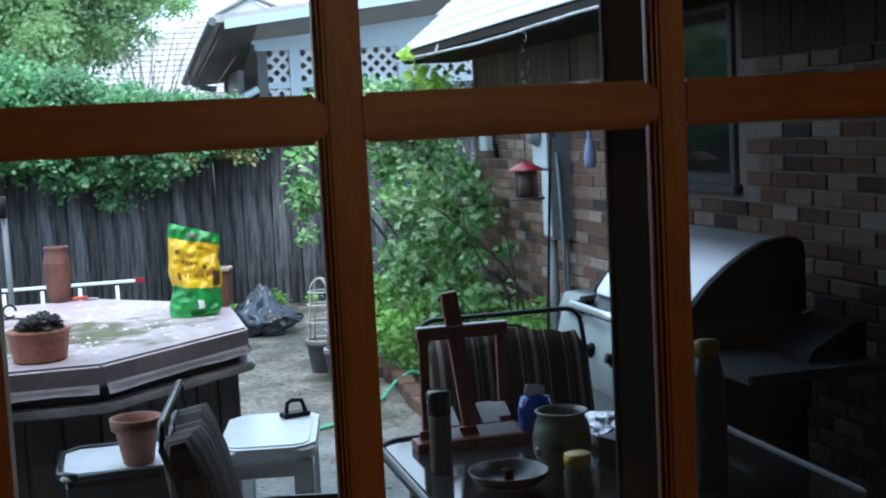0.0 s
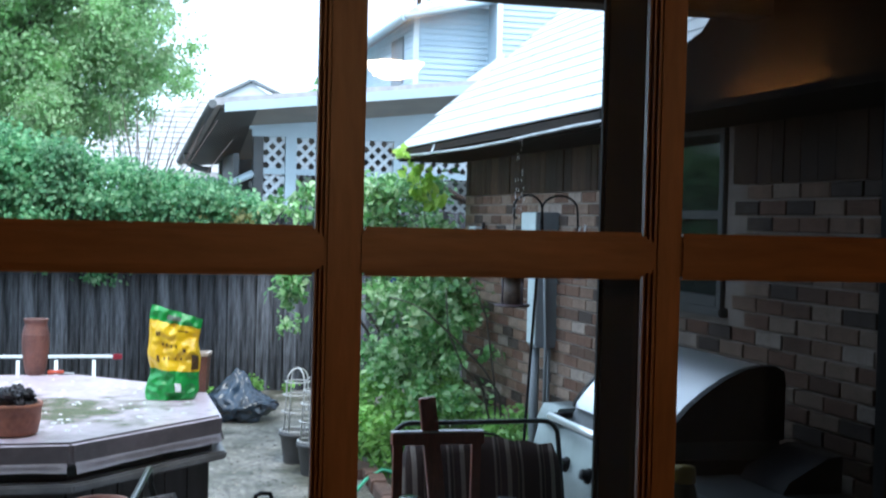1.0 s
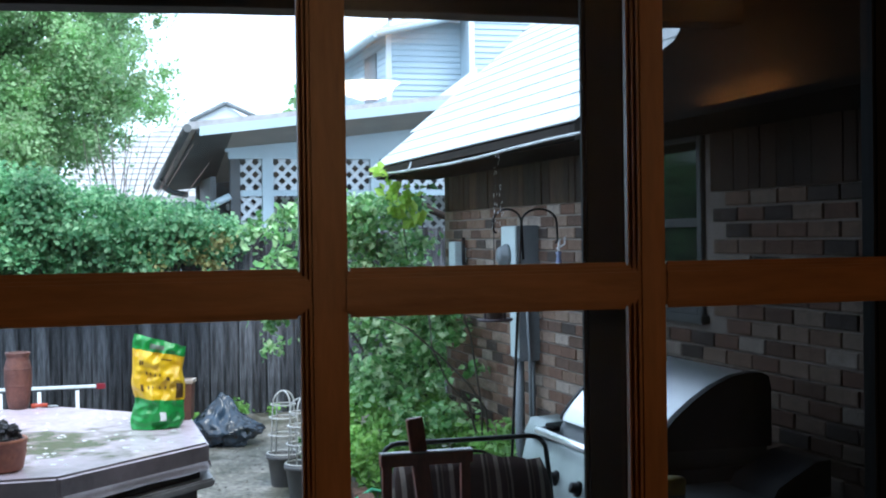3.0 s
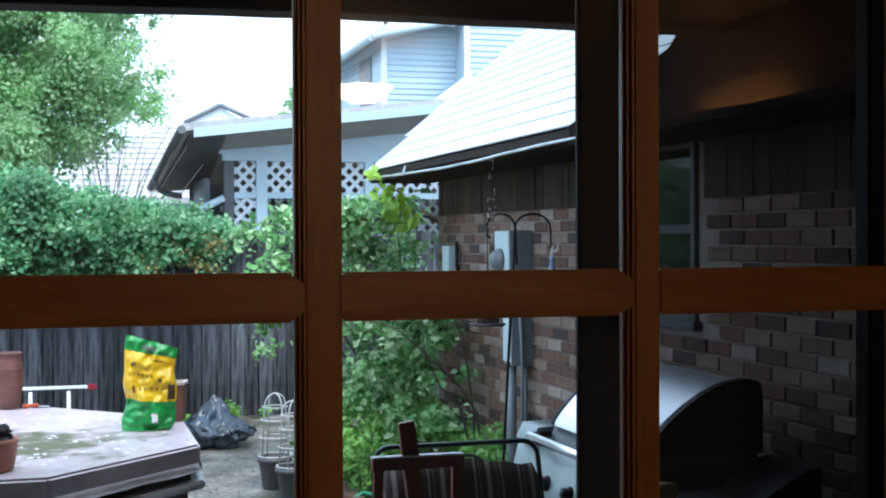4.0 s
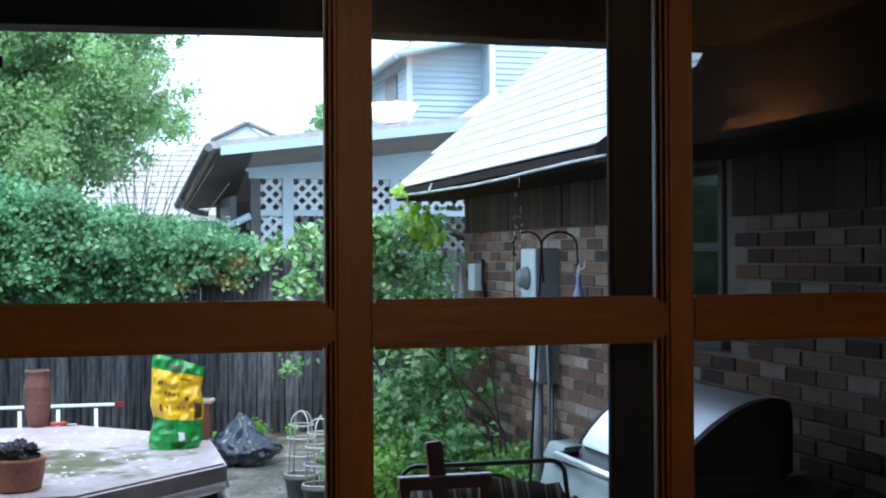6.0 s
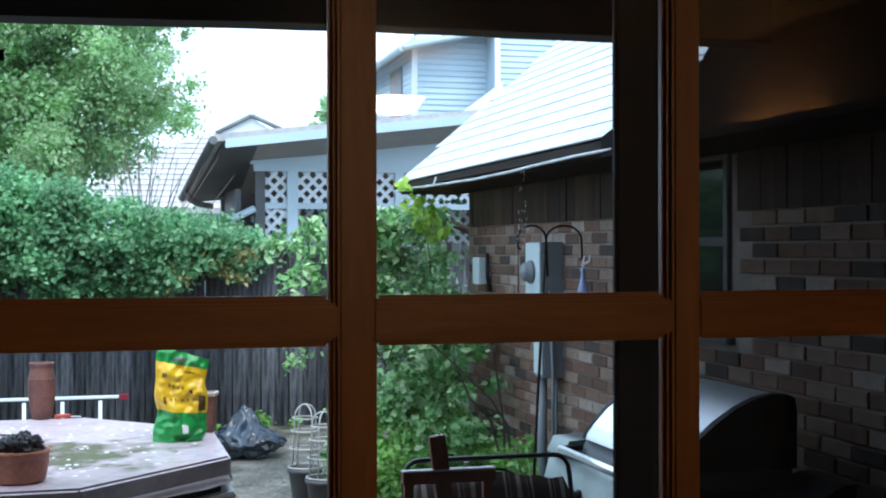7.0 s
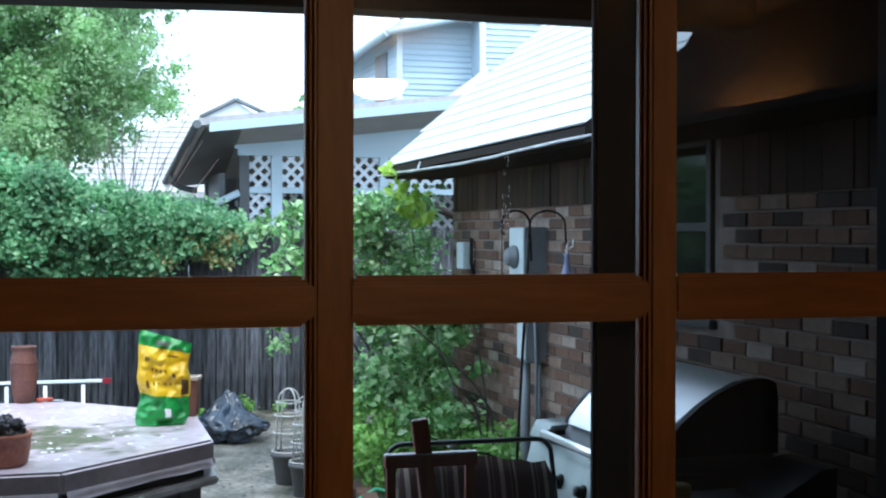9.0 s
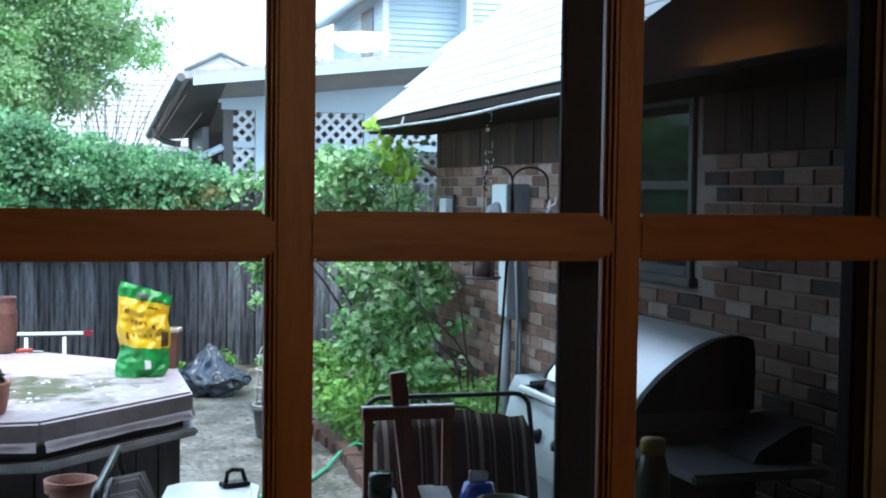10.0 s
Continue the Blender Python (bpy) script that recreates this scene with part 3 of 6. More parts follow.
# ---- foliage ----
def leaves(name, centres, radii, count, size, material, parent=None, label="", seed=1, droop=0.0, flat=0.6):
    """Many small folded leaves scattered in clumps round the given centres."""
    rng = np.random.default_rng(seed)
    c = np.array(centres, float)
    r = np.array(radii, float)
    w = r ** 2 / (r ** 2).sum()
    k = rng.choice(len(c), count, p=w)
    d = rng.normal(size=(count, 3))
    d /= np.linalg.norm(d, axis=1)[:, None]
    p = c[k] + d * (r[k] * np.abs(rng.normal(0.62, 0.42, count)))[:, None] * np.array((1.1, 1.1, 0.85))
    nrm = d * 0.3 + rng.normal(size=(count, 3)) * 0.6 + np.array((0, -0.35, flat))
    nrm /= np.linalg.norm(nrm, axis=1)[:, None]
    u = np.cross(nrm, rng.normal(size=(count, 3)))
    u /= np.linalg.norm(u, axis=1)[:, None]
    u[:, 2] -= droop
    u /= np.linalg.norm(u, axis=1)[:, None]
    s = np.cross(nrm, u)
    L = size * rng.uniform(0.6, 1.3, count)[:, None]
    W = L * rng.uniform(0.28, 0.42, count)[:, None]
    lift = nrm * W * 0.35
    verts = np.stack([p - u * L / 2, p - u * L * 0.12 + s * W + lift, p + u * L / 2, p - u * L * 0.12 - s * W + lift], 1).reshape(-1, 3)
    i = np.arange(count)[:, None] * 4
    faces = np.concatenate([i + np.array([[0, 1, 2]]), i + np.array([[0, 2, 3]])], 0)
    me = bpy.data.meshes.new(name)
    me.from_pydata(verts.tolist(), [], faces.tolist())
    me.materials.append(material)
    ob = new(name, me)
    if parent is not None:
        ob.parent = parent
    return tagged(ob, label)


def clumps(n, lo, hi, r0, r1, seed, keep=None):
    rng = random.Random(seed)
    cs, rs = [], []
    while len(cs) < n:
        p = [rng.uniform(a, b) for a, b in zip(lo, hi)]
        if keep is None or keep(*p):
            cs.append(p)
            rs.append(rng.uniform(r0, r1))
    return cs, rs


def canes(name, base, tips, r, material, parent, seed, arch=0.3):
    rng = random.Random(seed)
    for tip in tips:
        bm = B()
        b, t = Vector(base) + Vector((rng.uniform(-0.08, 0.08), rng.uniform(-0.08, 0.08), 0)), Vector(tip)
        pts = []
        for i in range(9):
            f = i / 8
            p = b.lerp(t, f)
            p.z += arch * math.sin(math.pi * f) * (t - b).length * 0.4
            p += Vector((rng.uniform(-1, 1), rng.uniform(-1, 1), rng.uniform(-1, 1))) * 0.02 * f
            pts.append(p)
        tube(bm, pts, r, 6, r * 0.3)
        part(name, bm, material, parent)


# tree beyond the fence
tree = thing("tree", "hazy light green broadleaf tree beyond the fence", "tree", (-1.6, 18.2, 0))
bm = B()
tube(bm, [(0, 0, 0), (0.05, 0, 1), (-0.03, 0.02, 2), (0.1, 0, 3.2), (0.2, 0, 4.4), (0.3, 0, 5.6)], 0.17, 10, 0.05)
part("trunk", bm, M_bark, tree)
rng = random.Random(5)
for i in range(9):
    a, z = rng.uniform(0, 6.28), rng.uniform(1.6, 4.0)
    bm = B()
    e = Vector((2.2 * math.cos(a) + 0.3, 0.9 * math.sin(a), z + rng.uniform(0.8, 2.2)))
    s0 = Vector((0.05, 0, z))
    tube(bm, [s0, s0.lerp(e, 0.35) + Vector((0, 0, 0.25)), s0.lerp(e, 0.7) + Vector((0, 0, 0.2)), e], 0.03, 6, 0.006)
    part("limb", bm, M_twig, tree)


def crown(x, y, z):
    lim = 2.5 + 0.35 * noise.noise((z * 1.3, 2.0, 0.5)) - max(0, 3.7 - z) * 1.1 - max(0, z - 5.2) * 0.5
    return x < lim and abs(y) < 1.5


cs, rs = clumps(620, (-2.4, -1.2, 1.3), (2.9, 1.4, 6.2), 0.16, 0.42, 11, crown)
leaves("crown", cs, rs, 215000, 0.072, M_leaf_tree, tree, "loose pale green crown", 21, 0.3)
cs, rs = clumps(60, (1.6, -1.0, 3.0), (3.4, 1.0, 5.6), 0.08, 0.22, 41, lambda x, y, z: x < 2.95 + 0.4 * noise.noise((z * 2, 1, 1)) - max(0, 3.6 - z) * 0.5)
leaves("crown_edge", cs, rs, 7500, 0.06, M_leaf_tree, tree, "sparse wispy outer twigs with leaves", 42)
# reddish twigs fanning out of the lower crown
twigs = thing("bare_shrub", "bare reddish twigs fanning up beside the tree", "shrub", (0.55, 16.6, 0))
rng = random.Random(9)
for i in range(22):
    bm = B()
    dx, h = rng.uniform(-0.35, 1.1), rng.uniform(2.6, 3.35)
    x0 = rng.uniform(-0.15, 0.15)
    tube(bm, [(x0, 0, 0), (x0 + dx * 0.2, 0, 1.4), (x0 + dx * 0.55, rng.uniform(-0.1, 0.1), h * 0.75), (x0 + dx, rng.uniform(-0.2, 0.2), h)], 0.011, 5, 0.004)
    part("twig", bm, M_twig, twigs)
# small far tree over the roofs
ft = thing("tree", "small green tree top far behind the roofs", "tree", (6.05, 36.0, 0))
bm = B()
tube(bm, [(0.4, 0, 0), (0.4, 0, 3), (0.45, 0, 5.4)], 0.2, 8, 0.05)
part("trunk", bm, M_bark, ft)
cs, rs = clumps(24, (0.0, -0.8, 4.2), (0.9, 0.8, 6.3), 0.15, 0.3, 12)
leaves("crown", cs, rs, 3600, 0.16, M_leaf_tree, ft, "", 22)
ft = thing("tree", "thin leafy tree top seen above the blue house", "tree", (9.0, 36.5, 0))
bm = B()
tube(bm, [(0, 0, 0), (0, 0, 5), (0.1, 0, 9.0)], 0.2, 8, 0.05)
part("trunk", bm, M_bark, ft)
cs, rs = clumps(26, (-1.3, -0.8, 8.3), (0.7, 0.8, 8.9), 0.15, 0.3, 13)
leaves("crown", cs, rs, 1500, 0.16, M_leaf_tree, ft, "", 23)

# hedge over the fence
hedge = thing("hedge", "dense dark green shrub spilling over the fence", "shrub", (0.2, 12.95, 0))
for x in (-1.4, -0.7, 0.0, 0.6, 1.1):
    bm = B()
    tube(bm, [(x, 0, 0), (x + 0.05, 0.02, 0.9), (x - 0.05, -0.03, 1.8)], 0.03, 6, 0.015)
    part("stem", bm, M_bark, hedge)


def hedge_shape(x, y, z):
    top = 2.26 + 0.07 * noise.noise((x * 1.5, 0.3, 0.7)) - (0.5 * max(0, x - 0.85) ** 1.2 if x > 0.85 else 0) + (0.12 if x < -0.4 else 0) - 0.13 * min(1, max(0, (x + 0.1) / 0.3)) - 0.1 * max(0, x - 0.2)
    bot = 1.36 + 0.14 * noise.noise((x * 2.2, 4.3, 0.7)) + max(0, x - 0.4) * 0.32
    return bot < z < top


cs, rs = clumps(420, (-1.9, -0.95, 1.25), (1.42, 0.3, 2.45), 0.1, 0.2, 14, hedge_shape)
leaves("foliage", cs, rs, 74000, 0.06, M_leaf_hedge, hedge, "", 24)
cs, rs = clumps(12, (0.55, -0.95, 1.45), (1.15, -0.6, 1.75), 0.08, 0.13, 15)
leaves("yellowing_foliage", cs, rs, 700, 0.055, leafmat("dry_leaf", (0.2, 0.2, 0.06), (0.27, 0.24, 0.09), (0.16, 0.2, 0.06)), hedge, "yellowed dying leaves", 25)
cs, rs = clumps(10, (-0.25, -0.5, 1.0), (0.1, -0.35, 1.35), 0.05, 0.12, 16)
leaves("hanging_foliage", cs, rs, 260, 0.06, M_leaf_hedge, hedge, "", 26)

# rose bush by the brick corner
bush = thing("rose_bush", "tall arching rose bush with small leaves", "shrub", (2.28, 9.5, 0))
canes("cane", (0.28, -0.1, 0), [(-0.6, -0.15, 1.35), (-0.25, -0.25, 1.75), (0.1, -0.05, 2.0), (0.35, 0.1, 1.9), (-0.9, 0.2, 1.6), (0.0, -0.3, 1.2), (0.45, -0.15, 1.45)], 0.014, M_cane, bush, 3)


def bush_shape(x, y, z):
    if z > 1.42:
        return -1.0 < x < 0.34 and (x > -0.35 or noise.noise((x * 4, y * 4, z * 4)) > 0.08) and z < 2.0 - 0.2 * max(0, -0.4 - x) + 0.1 * noise.noise((x * 3, 1, 1))
    return -0.22 < x < 0.55 - 0.15 * max(0, z - 0.9) + 0.1 * noise.noise((z * 2, 7, 1))


cs, rs = clumps(150, (-1.2, -0.45, 0.5), (0.6, 0.35, 2.05), 0.08, 0.17, 17, bush_shape)
leaves("foliage", cs, rs, 7400, 0.068, M_leaf_bush, bush, "", 27)
cs, rs = clumps(10, (-0.95, -0.35, 0.95), (-0.75, -0.2, 1.35), 0.06, 0.12, 18)
leaves("side_foliage", cs, rs, 420, 0.06, M_leaf_bush, bush, "", 28)
for pts in ([(2.56, 7.82, 0), (2.555, 7.8, 0.44), (2.537, 7.8, 0.62), (2.425, 7.8, 0.79), (2.24, 7.8, 0.974), (2.035, 7.8, 1.156), (1.925, 7.8, 1.21), (1.8, 7.82, 1.24)], [(2.52, 7.86, 0), (2.49, 7.85, 0.44), (2.44, 7.85, 0.65), (2.30, 7.85, 0.80), (2.2, 7.85, 1.02), (2.18, 7.85, 1.3)], [(2.54, 7.9, 0), (2.56, 7.95, 0.6), (2.5, 8.0, 1.1), (2.38, 8.0, 1.4)]):
    bm = B()
    tube(bm, [(x - 2.28, y - 9.5, z) for x, y, z in pts], 0.009, 6, 0.004)
    part("cane", bm, M_cane, bush)
cs, rs = clumps(55, (-0.38, -1.55, 0.35), (0.30, -0.6, 1.42), 0.07, 0.14, 43, lambda x, y, z: x > -0.35 + 0.15 * noise.noise((z * 3, 2, 2)) + max(0, y + 1.0) * 0.2 and not (x > 0.1 and z > 1.2))
leaves("front_foliage", cs, rs, 2600, 0.062, M_leaf_bush, bush, "", 44)
# young shoot
shoot = thing("young_shoot", "bright yellow-green young shoot with lobed leaves", "plant", (2.33, 9.05, 0))
bm = B()
tube(bm, [(0.1, 0, 0), (0.08, 0.02, 0.8), (0.03, 0, 1.5), (-0.12, 0, 2.2)], 0.008, 6, 0.003)
part("stem", bm, M_leaf_low, shoot)
leaves("foliage", [(-0.14, 0, 2.2), (-0.06, -0.02, 2.09), (0.03, 0, 2.0), (-0.02, 0, 1.92), (0.06, 0.02, 1.85)], [0.06, 0.08, 0.1, 0.09, 0.08], 110, 0.085, M_leaf_young, shoot, "", 29, 0.1, 0.25)
# low plants in the bed
low = thing("ground_cover", "bright green leafy plants in the flower bed", "plants", (2.25, 9.0, 0), kind="stuff")
cs, rs = clumps(70, (-0.5, -0.9, 0.06), (0.45, 0.6, 0.58), 0.07, 0.15, 19, lambda x, y, z: z < 0.62 - 0.35 * max(0, abs(x + 0.1) - 0.25) - 0.2 * max(0, -y - 0.3))
leaves("foliage", cs, rs, 8500, 0.05, M_leaf_low, low, "", 30, 0.2)
low2 = thing("ground_cover", "bright green weeds at the foot of the brick wall", "plants", (2.5, 7.4, 0), kind="stuff")
cs, rs = clumps(22, (-0.2, -1.0, 0.06), (0.12, 0.6, 0.5), 0.07, 0.13, 20)
leaves("foliage", cs, rs, 2200, 0.045, M_leaf_low, low2, "", 31)
cs, rs = clumps(16, (0.7, 12.3, 0.02), (2.0, 12.6, 0.12), 0.04, 0.1, 33)
tagged(leaves("weeds", cs, rs, 700, 0.05, M_leaf_low, None, "", 32), "small green weeds along the fence foot", "weeds", kind="stuff")

# ---- fence ----
fence = thing("fence", "weathered grey wooden board fence", "fence", (0, 12.7, 0), kind="structure")
metas = []
rng = random.Random(2)
for k in range(4):
    bm = B()
    top = 1.8 + (0, 0.012, -0.015, 0.006)[k]
    box(bm, (0, -0.008, 0), (0.157 - 0.002 * k, 0.008, top))
    bmesh.ops.subdivide_edges(bm, edges=[e for e in bm.edges if abs(e.verts[0].co.z - e.verts[1].co.z) > 1], cuts=3)
    for v in bm.verts:
        v.co.x += 0.004 * noise.noise((v.co.x * 9, v.co.z * 2, k * 3.1))
        v.co.y += 0.006 * noise.noise((v.co.x * 5, v.co.z * 1.3, k * 5.7))
    bmesh.ops.recalc_face_normals(bm, faces=bm.faces)
    me = bpy.data.meshes.new("board")
    bm.to_mesh(me)
    bm.free()
    me.materials.append(M_fence)
    metas.append(me)
for i in range(96):
    p = part("board", metas[rng.randrange(4)], M_fence, fence)
    p.location = (-6.2 + i * 0.139, (0.010 if i % 2 else -0.010) + rng.uniform(-0.004, 0.004), rng.uniform(-0.03, 0.01))
    p.rotation_euler = (0, radians(rng.uniform(-0.4, 0.4)), 0)
for z in (0.35, 1.45):
    bm = B()
    box(bm, (-6.2, 0.025, z), (7.2, 0.063, z + 0.09))
    part("rail", bm, M_fence, fence)

# ---- hot tub ----
def octagon(w):
    s, h = w / 2 * math.tan(math.pi / 8), w / 2
    return [(h, -s), (h, s), (s, h), (-s, h), (-h, s), (-h, -s), (-s, -h), (s, -h)]


tub = thing("hot_tub", "octagonal hot tub with closed taupe vinyl cover", "hot tub", (-0.475, 5.9, 0.03))
bm = B()
prism(bm, octagon(1.93), 0, 0.665)
part("cabinet", bm, M_tubwood, tub)
o = octagon(1.945)
for i in range(8):
    (ax, ay), (bx, by) = o[i], o[(i + 1) % 8]
    for j in range(6):
        f0, f1 = (j + 0.04) / 6, (j + 0.96) / 6
        bm = B()
        a, b = Vector((ax, ay, 0)), Vector((bx, by, 0))
        d = (b - a).normalized()
        c = a.lerp(b, (f0 + f1) / 2)
        obox(bm, Matrix.Translation((c.x, c.y, 0.33)) @ Matrix.Rotation(math.atan2(d.y, d.x), 4, "Z"), ((b - a).length * (f1 - f0), 0.014, 0.64))
        part("panel", bm, M_tubwood, tub)
bm = B()
prism(bm, octagon(2.10), 0.665, 0.70)
bmesh.ops.bevel(bm, geom=list(bm.edges), offset=0.008, segments=2, affect="EDGES")
part("rim", bm, M_rim, tub, "grey wet tub rim")
# black band that paints in the shade of the gap under the cover
bm = B()
prism(bm, octagon(1.98), 0.70, 0.752)
part("shell", bm, M_black, tub)
bm = B()
prism(bm, octagon(2.06), 0.762, 0.85)
bmesh.ops.bevel(bm, geom=[e for e in bm.edges], offset=0.012, segments=3, affect="EDGES")
bmesh.ops.subdivide_edges(bm, edges=[e for e in bm.edges if e.calc_length() > 0.4], cuts=4, use_grid_fill=True)
cover = part("cover", bm, M_cover, tub, "wet taupe vinyl cover with dirt stains")
# steep faces of the cover take the darker edge colour
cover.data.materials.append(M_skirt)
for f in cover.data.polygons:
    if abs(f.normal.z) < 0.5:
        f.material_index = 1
# sagging skirt flaps of the cover
o = octagon(2.065)
for i in range(8):
    (ax, ay), (bx, by) = o[i], o[(i + 1) % 8]
    a, b = Vector((ax, ay, 0)), Vector((bx, by, 0))
    out = ((a + b) / 2).normalized()
    bm = B()
    n = 14
    rows = []
    for j in range(n + 1):
        f = j / n
        p = a.lerp(b, 0.02 + 0.96 * f)
        drop = 0.036 + 0.012 * noise.noise((i * 3.1, f * 3, 0))
        q = 0.01 + 0.014 * noise.noise((i * 5.3, f * 4, 2))
        rows.append([bm.verts.new((p.x, p.y, 0.775)), bm.verts.new((p.x + out.x * q * 0.6, p.y + out.y * q * 0.6, 0.775 - drop * 0.5)), bm.verts.new((p.x + out.x * q, p.y + out.y * q, 0.775 - drop))])
    for r0, r1 in zip(rows, rows[1:]):
        for k in range(2):
            bm.faces.new((r0[k], r1[k], r1[k + 1], r0[k + 1]))
    bmesh.ops.solidify(bm, geom=list(bm.faces), thickness=0.004)
    part("skirt", bm, M_flap, cover, "pale loose vinyl flap", smooth=True)
for x, y, t in ((0.53, -0.62, 45), (0.80, -0.56, 45), (-0.2, -1.04, 0)):
    bm = B()
    obox(bm, pose(x, y, 0.695, 0, 0, t), (0.05, 0.012, 0.05), 0.003)
    part("cover_clip", bm, M_plastic, cover, "white plastic clip")
# bright drops of rain water, their glint painted in as near-white colour
rng = random.Random(8)
drops = thing("rain_drops", "beads of rain water on the tub cover", "water", (-0.475, 5.9, 0.881), kind="stuff")
bm = B()
mdrop = mat("water_bead_glint", (0.75, 0.76, 0.76), 0.05, fine=0.02)
for i in range(150):
    a, q = rng.uniform(0, 6.28), 0.95 * math.sqrt(rng.random())
    s = rng.uniform(0.004, 0.013)
    bmesh.ops.create_icosphere(bm, subdivisions=1, radius=1, matrix=Matrix.Translation((q * math.cos(a), q * math.sin(a), 0)) @ Matrix.Diagonal((s * 1.3, s, 0.003, 1)))
part("drops", bm, mdrop, drops)

TOP = 0.882
# terracotta jar
jar = thing("terracotta_jar", "tall brown terracotta jar on the tub cover", "jar", (-0.262, 6.92, TOP))
jar.scale = (0.92, 0.92, 1.0)
bm = B()
lathe(bm, ((0.046, 0), (0.054, 0.004), (0.061, 0.04), (0.07, 0.10), (0.0755, 0.16), (0.074, 0.205), (0.066, 0.24), (0.0605, 0.258), (0.062, 0.27), (0.068, 0.28), (0.068, 0.288), (0.058, 0.288), (0.055, 0.2), (0.05, 0.05), (0.0, 0.05)), 32)
part("body", bm, M_jar, jar)
for z, q in ((0.12, 0.072), (0.205, 0.074)):
    bm = B()
    lathe(bm, ((q - 0.004, z - 0.007), (q + 0.004, z), (q - 0.004, z + 0.007)), 32)
    part("band", bm, M_jar, jar)
# planter with succulent
pl = thing("succulent_planter", "low terracotta bowl with dusky succulents", "plant pot", (-0.275, 5.08, TOP))
pl.scale = (1.13, 1.13, 1.05)
bm = B()
lathe(bm, ((0.075, 0), (0.088, 0.006), (0.098, 0.06), (0.1, 0.1), (0.103, 0.1), (0.103, 0.115), (0.092, 0.115), (0.088, 0.09), (0.0, 0.09)), 32)
part("bowl", bm, M_terra, pl)
rng = random.Random(4)
for i in range(24):
    a, q = rng.uniform(0, 6.28), 0.075 * math.sqrt(rng.random())
    bm = B()
    for k in range(14):
        t, e = k * 2.4, 0.25 + 0.09 * (k % 5)
        r = (0.026 + 0.006 * (i % 3)) * (1 - k / 22)
        obox(bm, Matrix.Translation((q * math.cos(a), q * math.sin(a), 0.104 + 0.011 * (i % 4) + k * 0.002)) @ Matrix.Rotation(t, 4, "Z") @ Matrix.Rotation(-e, 4, "Y") @ Matrix.Translation((r * 0.6, 0, 0)), (r, r * 0.7, 0.009), 0.003)
    part("rosette", bm, M_succ, pl)
# trowel, tipped pot, stake
tr = thing("garden_trowel", "small orange-handled trowel on the tub cover", "trowel", (-0.14, 6.90, TOP + 0.012), 15)
bm = B()
tube(bm, [(-0.06, 0, 0), (-0.03, 0, 0.002), (0.02, 0, 0)], 0.012, 10, 0.01)
part("handle", bm, M_orange, tr, "orange plastic handle")
bm = B()
obox(bm, pose(0.045, 0, -0.006, 0, 3, 0), (0.055, 0.03, 0.004), 0.0015)
part("blade", bm, M_alu, tr, "grey metal blade")
pk = thing("square_planter", "tall square brown planter with a pale worn rim", "planter", (0.513, 6.22, TOP), 30)
bm = B()
lathe(bm, ((0.052, 0), (0.056, 0.004), (0.067, 0.17), (0.06, 0.17), (0.05, 0.05), (0, 0.05)), 4)
for f in bm.faces:
    f.smooth = False
part("body", bm, M_jar, pk)
bm = B()
lathe(bm, ((0.066, 0.17), (0.075, 0.173), (0.075, 0.188), (0.06, 0.19), (0.06, 0.17)), 4)
for f in bm.faces:
    f.smooth = False
part("rim", bm, M_rimclay, pk, "pale worn rim")
st = thing("garden_stake", "grey metal stake behind the tub", "stake", (-0.56, 7.6, 0))
bm = B()
tube(bm, [(0, 0, 0), (0.01, 0, 0.8), (0.005, 0, 1.42)], 0.016, 8)
part("pole", bm, M_grey, st)
bm = B()
tube(bm, [(0, -0.03, 1.30), (0, -0.03, 1.42)], 0.024, 8)
part("cap", bm, M_black, st)
wr = thing("wrought_iron_hook", "black wrought iron ornament on the tub cover", "ornament", (-0.44, 6.35, TOP))
bm = B()
tube(bm, [(-0.12, 0, 0.004), (-0.02, 0, 0.006), (0.05, -0.05, 0.006), (0.12, -0.14, 0.005)], 0.005, 6)
part("rod", bm, M_black, wr)
bm = B()
tube(bm, [(-0.03 + 0.03 * math.cos(a), 0, 0.04 + 0.03 * math.sin(a)) for a in [i * 0.5 for i in range(12)]], 0.006, 6)
part("scroll", bm, M_black, wr)


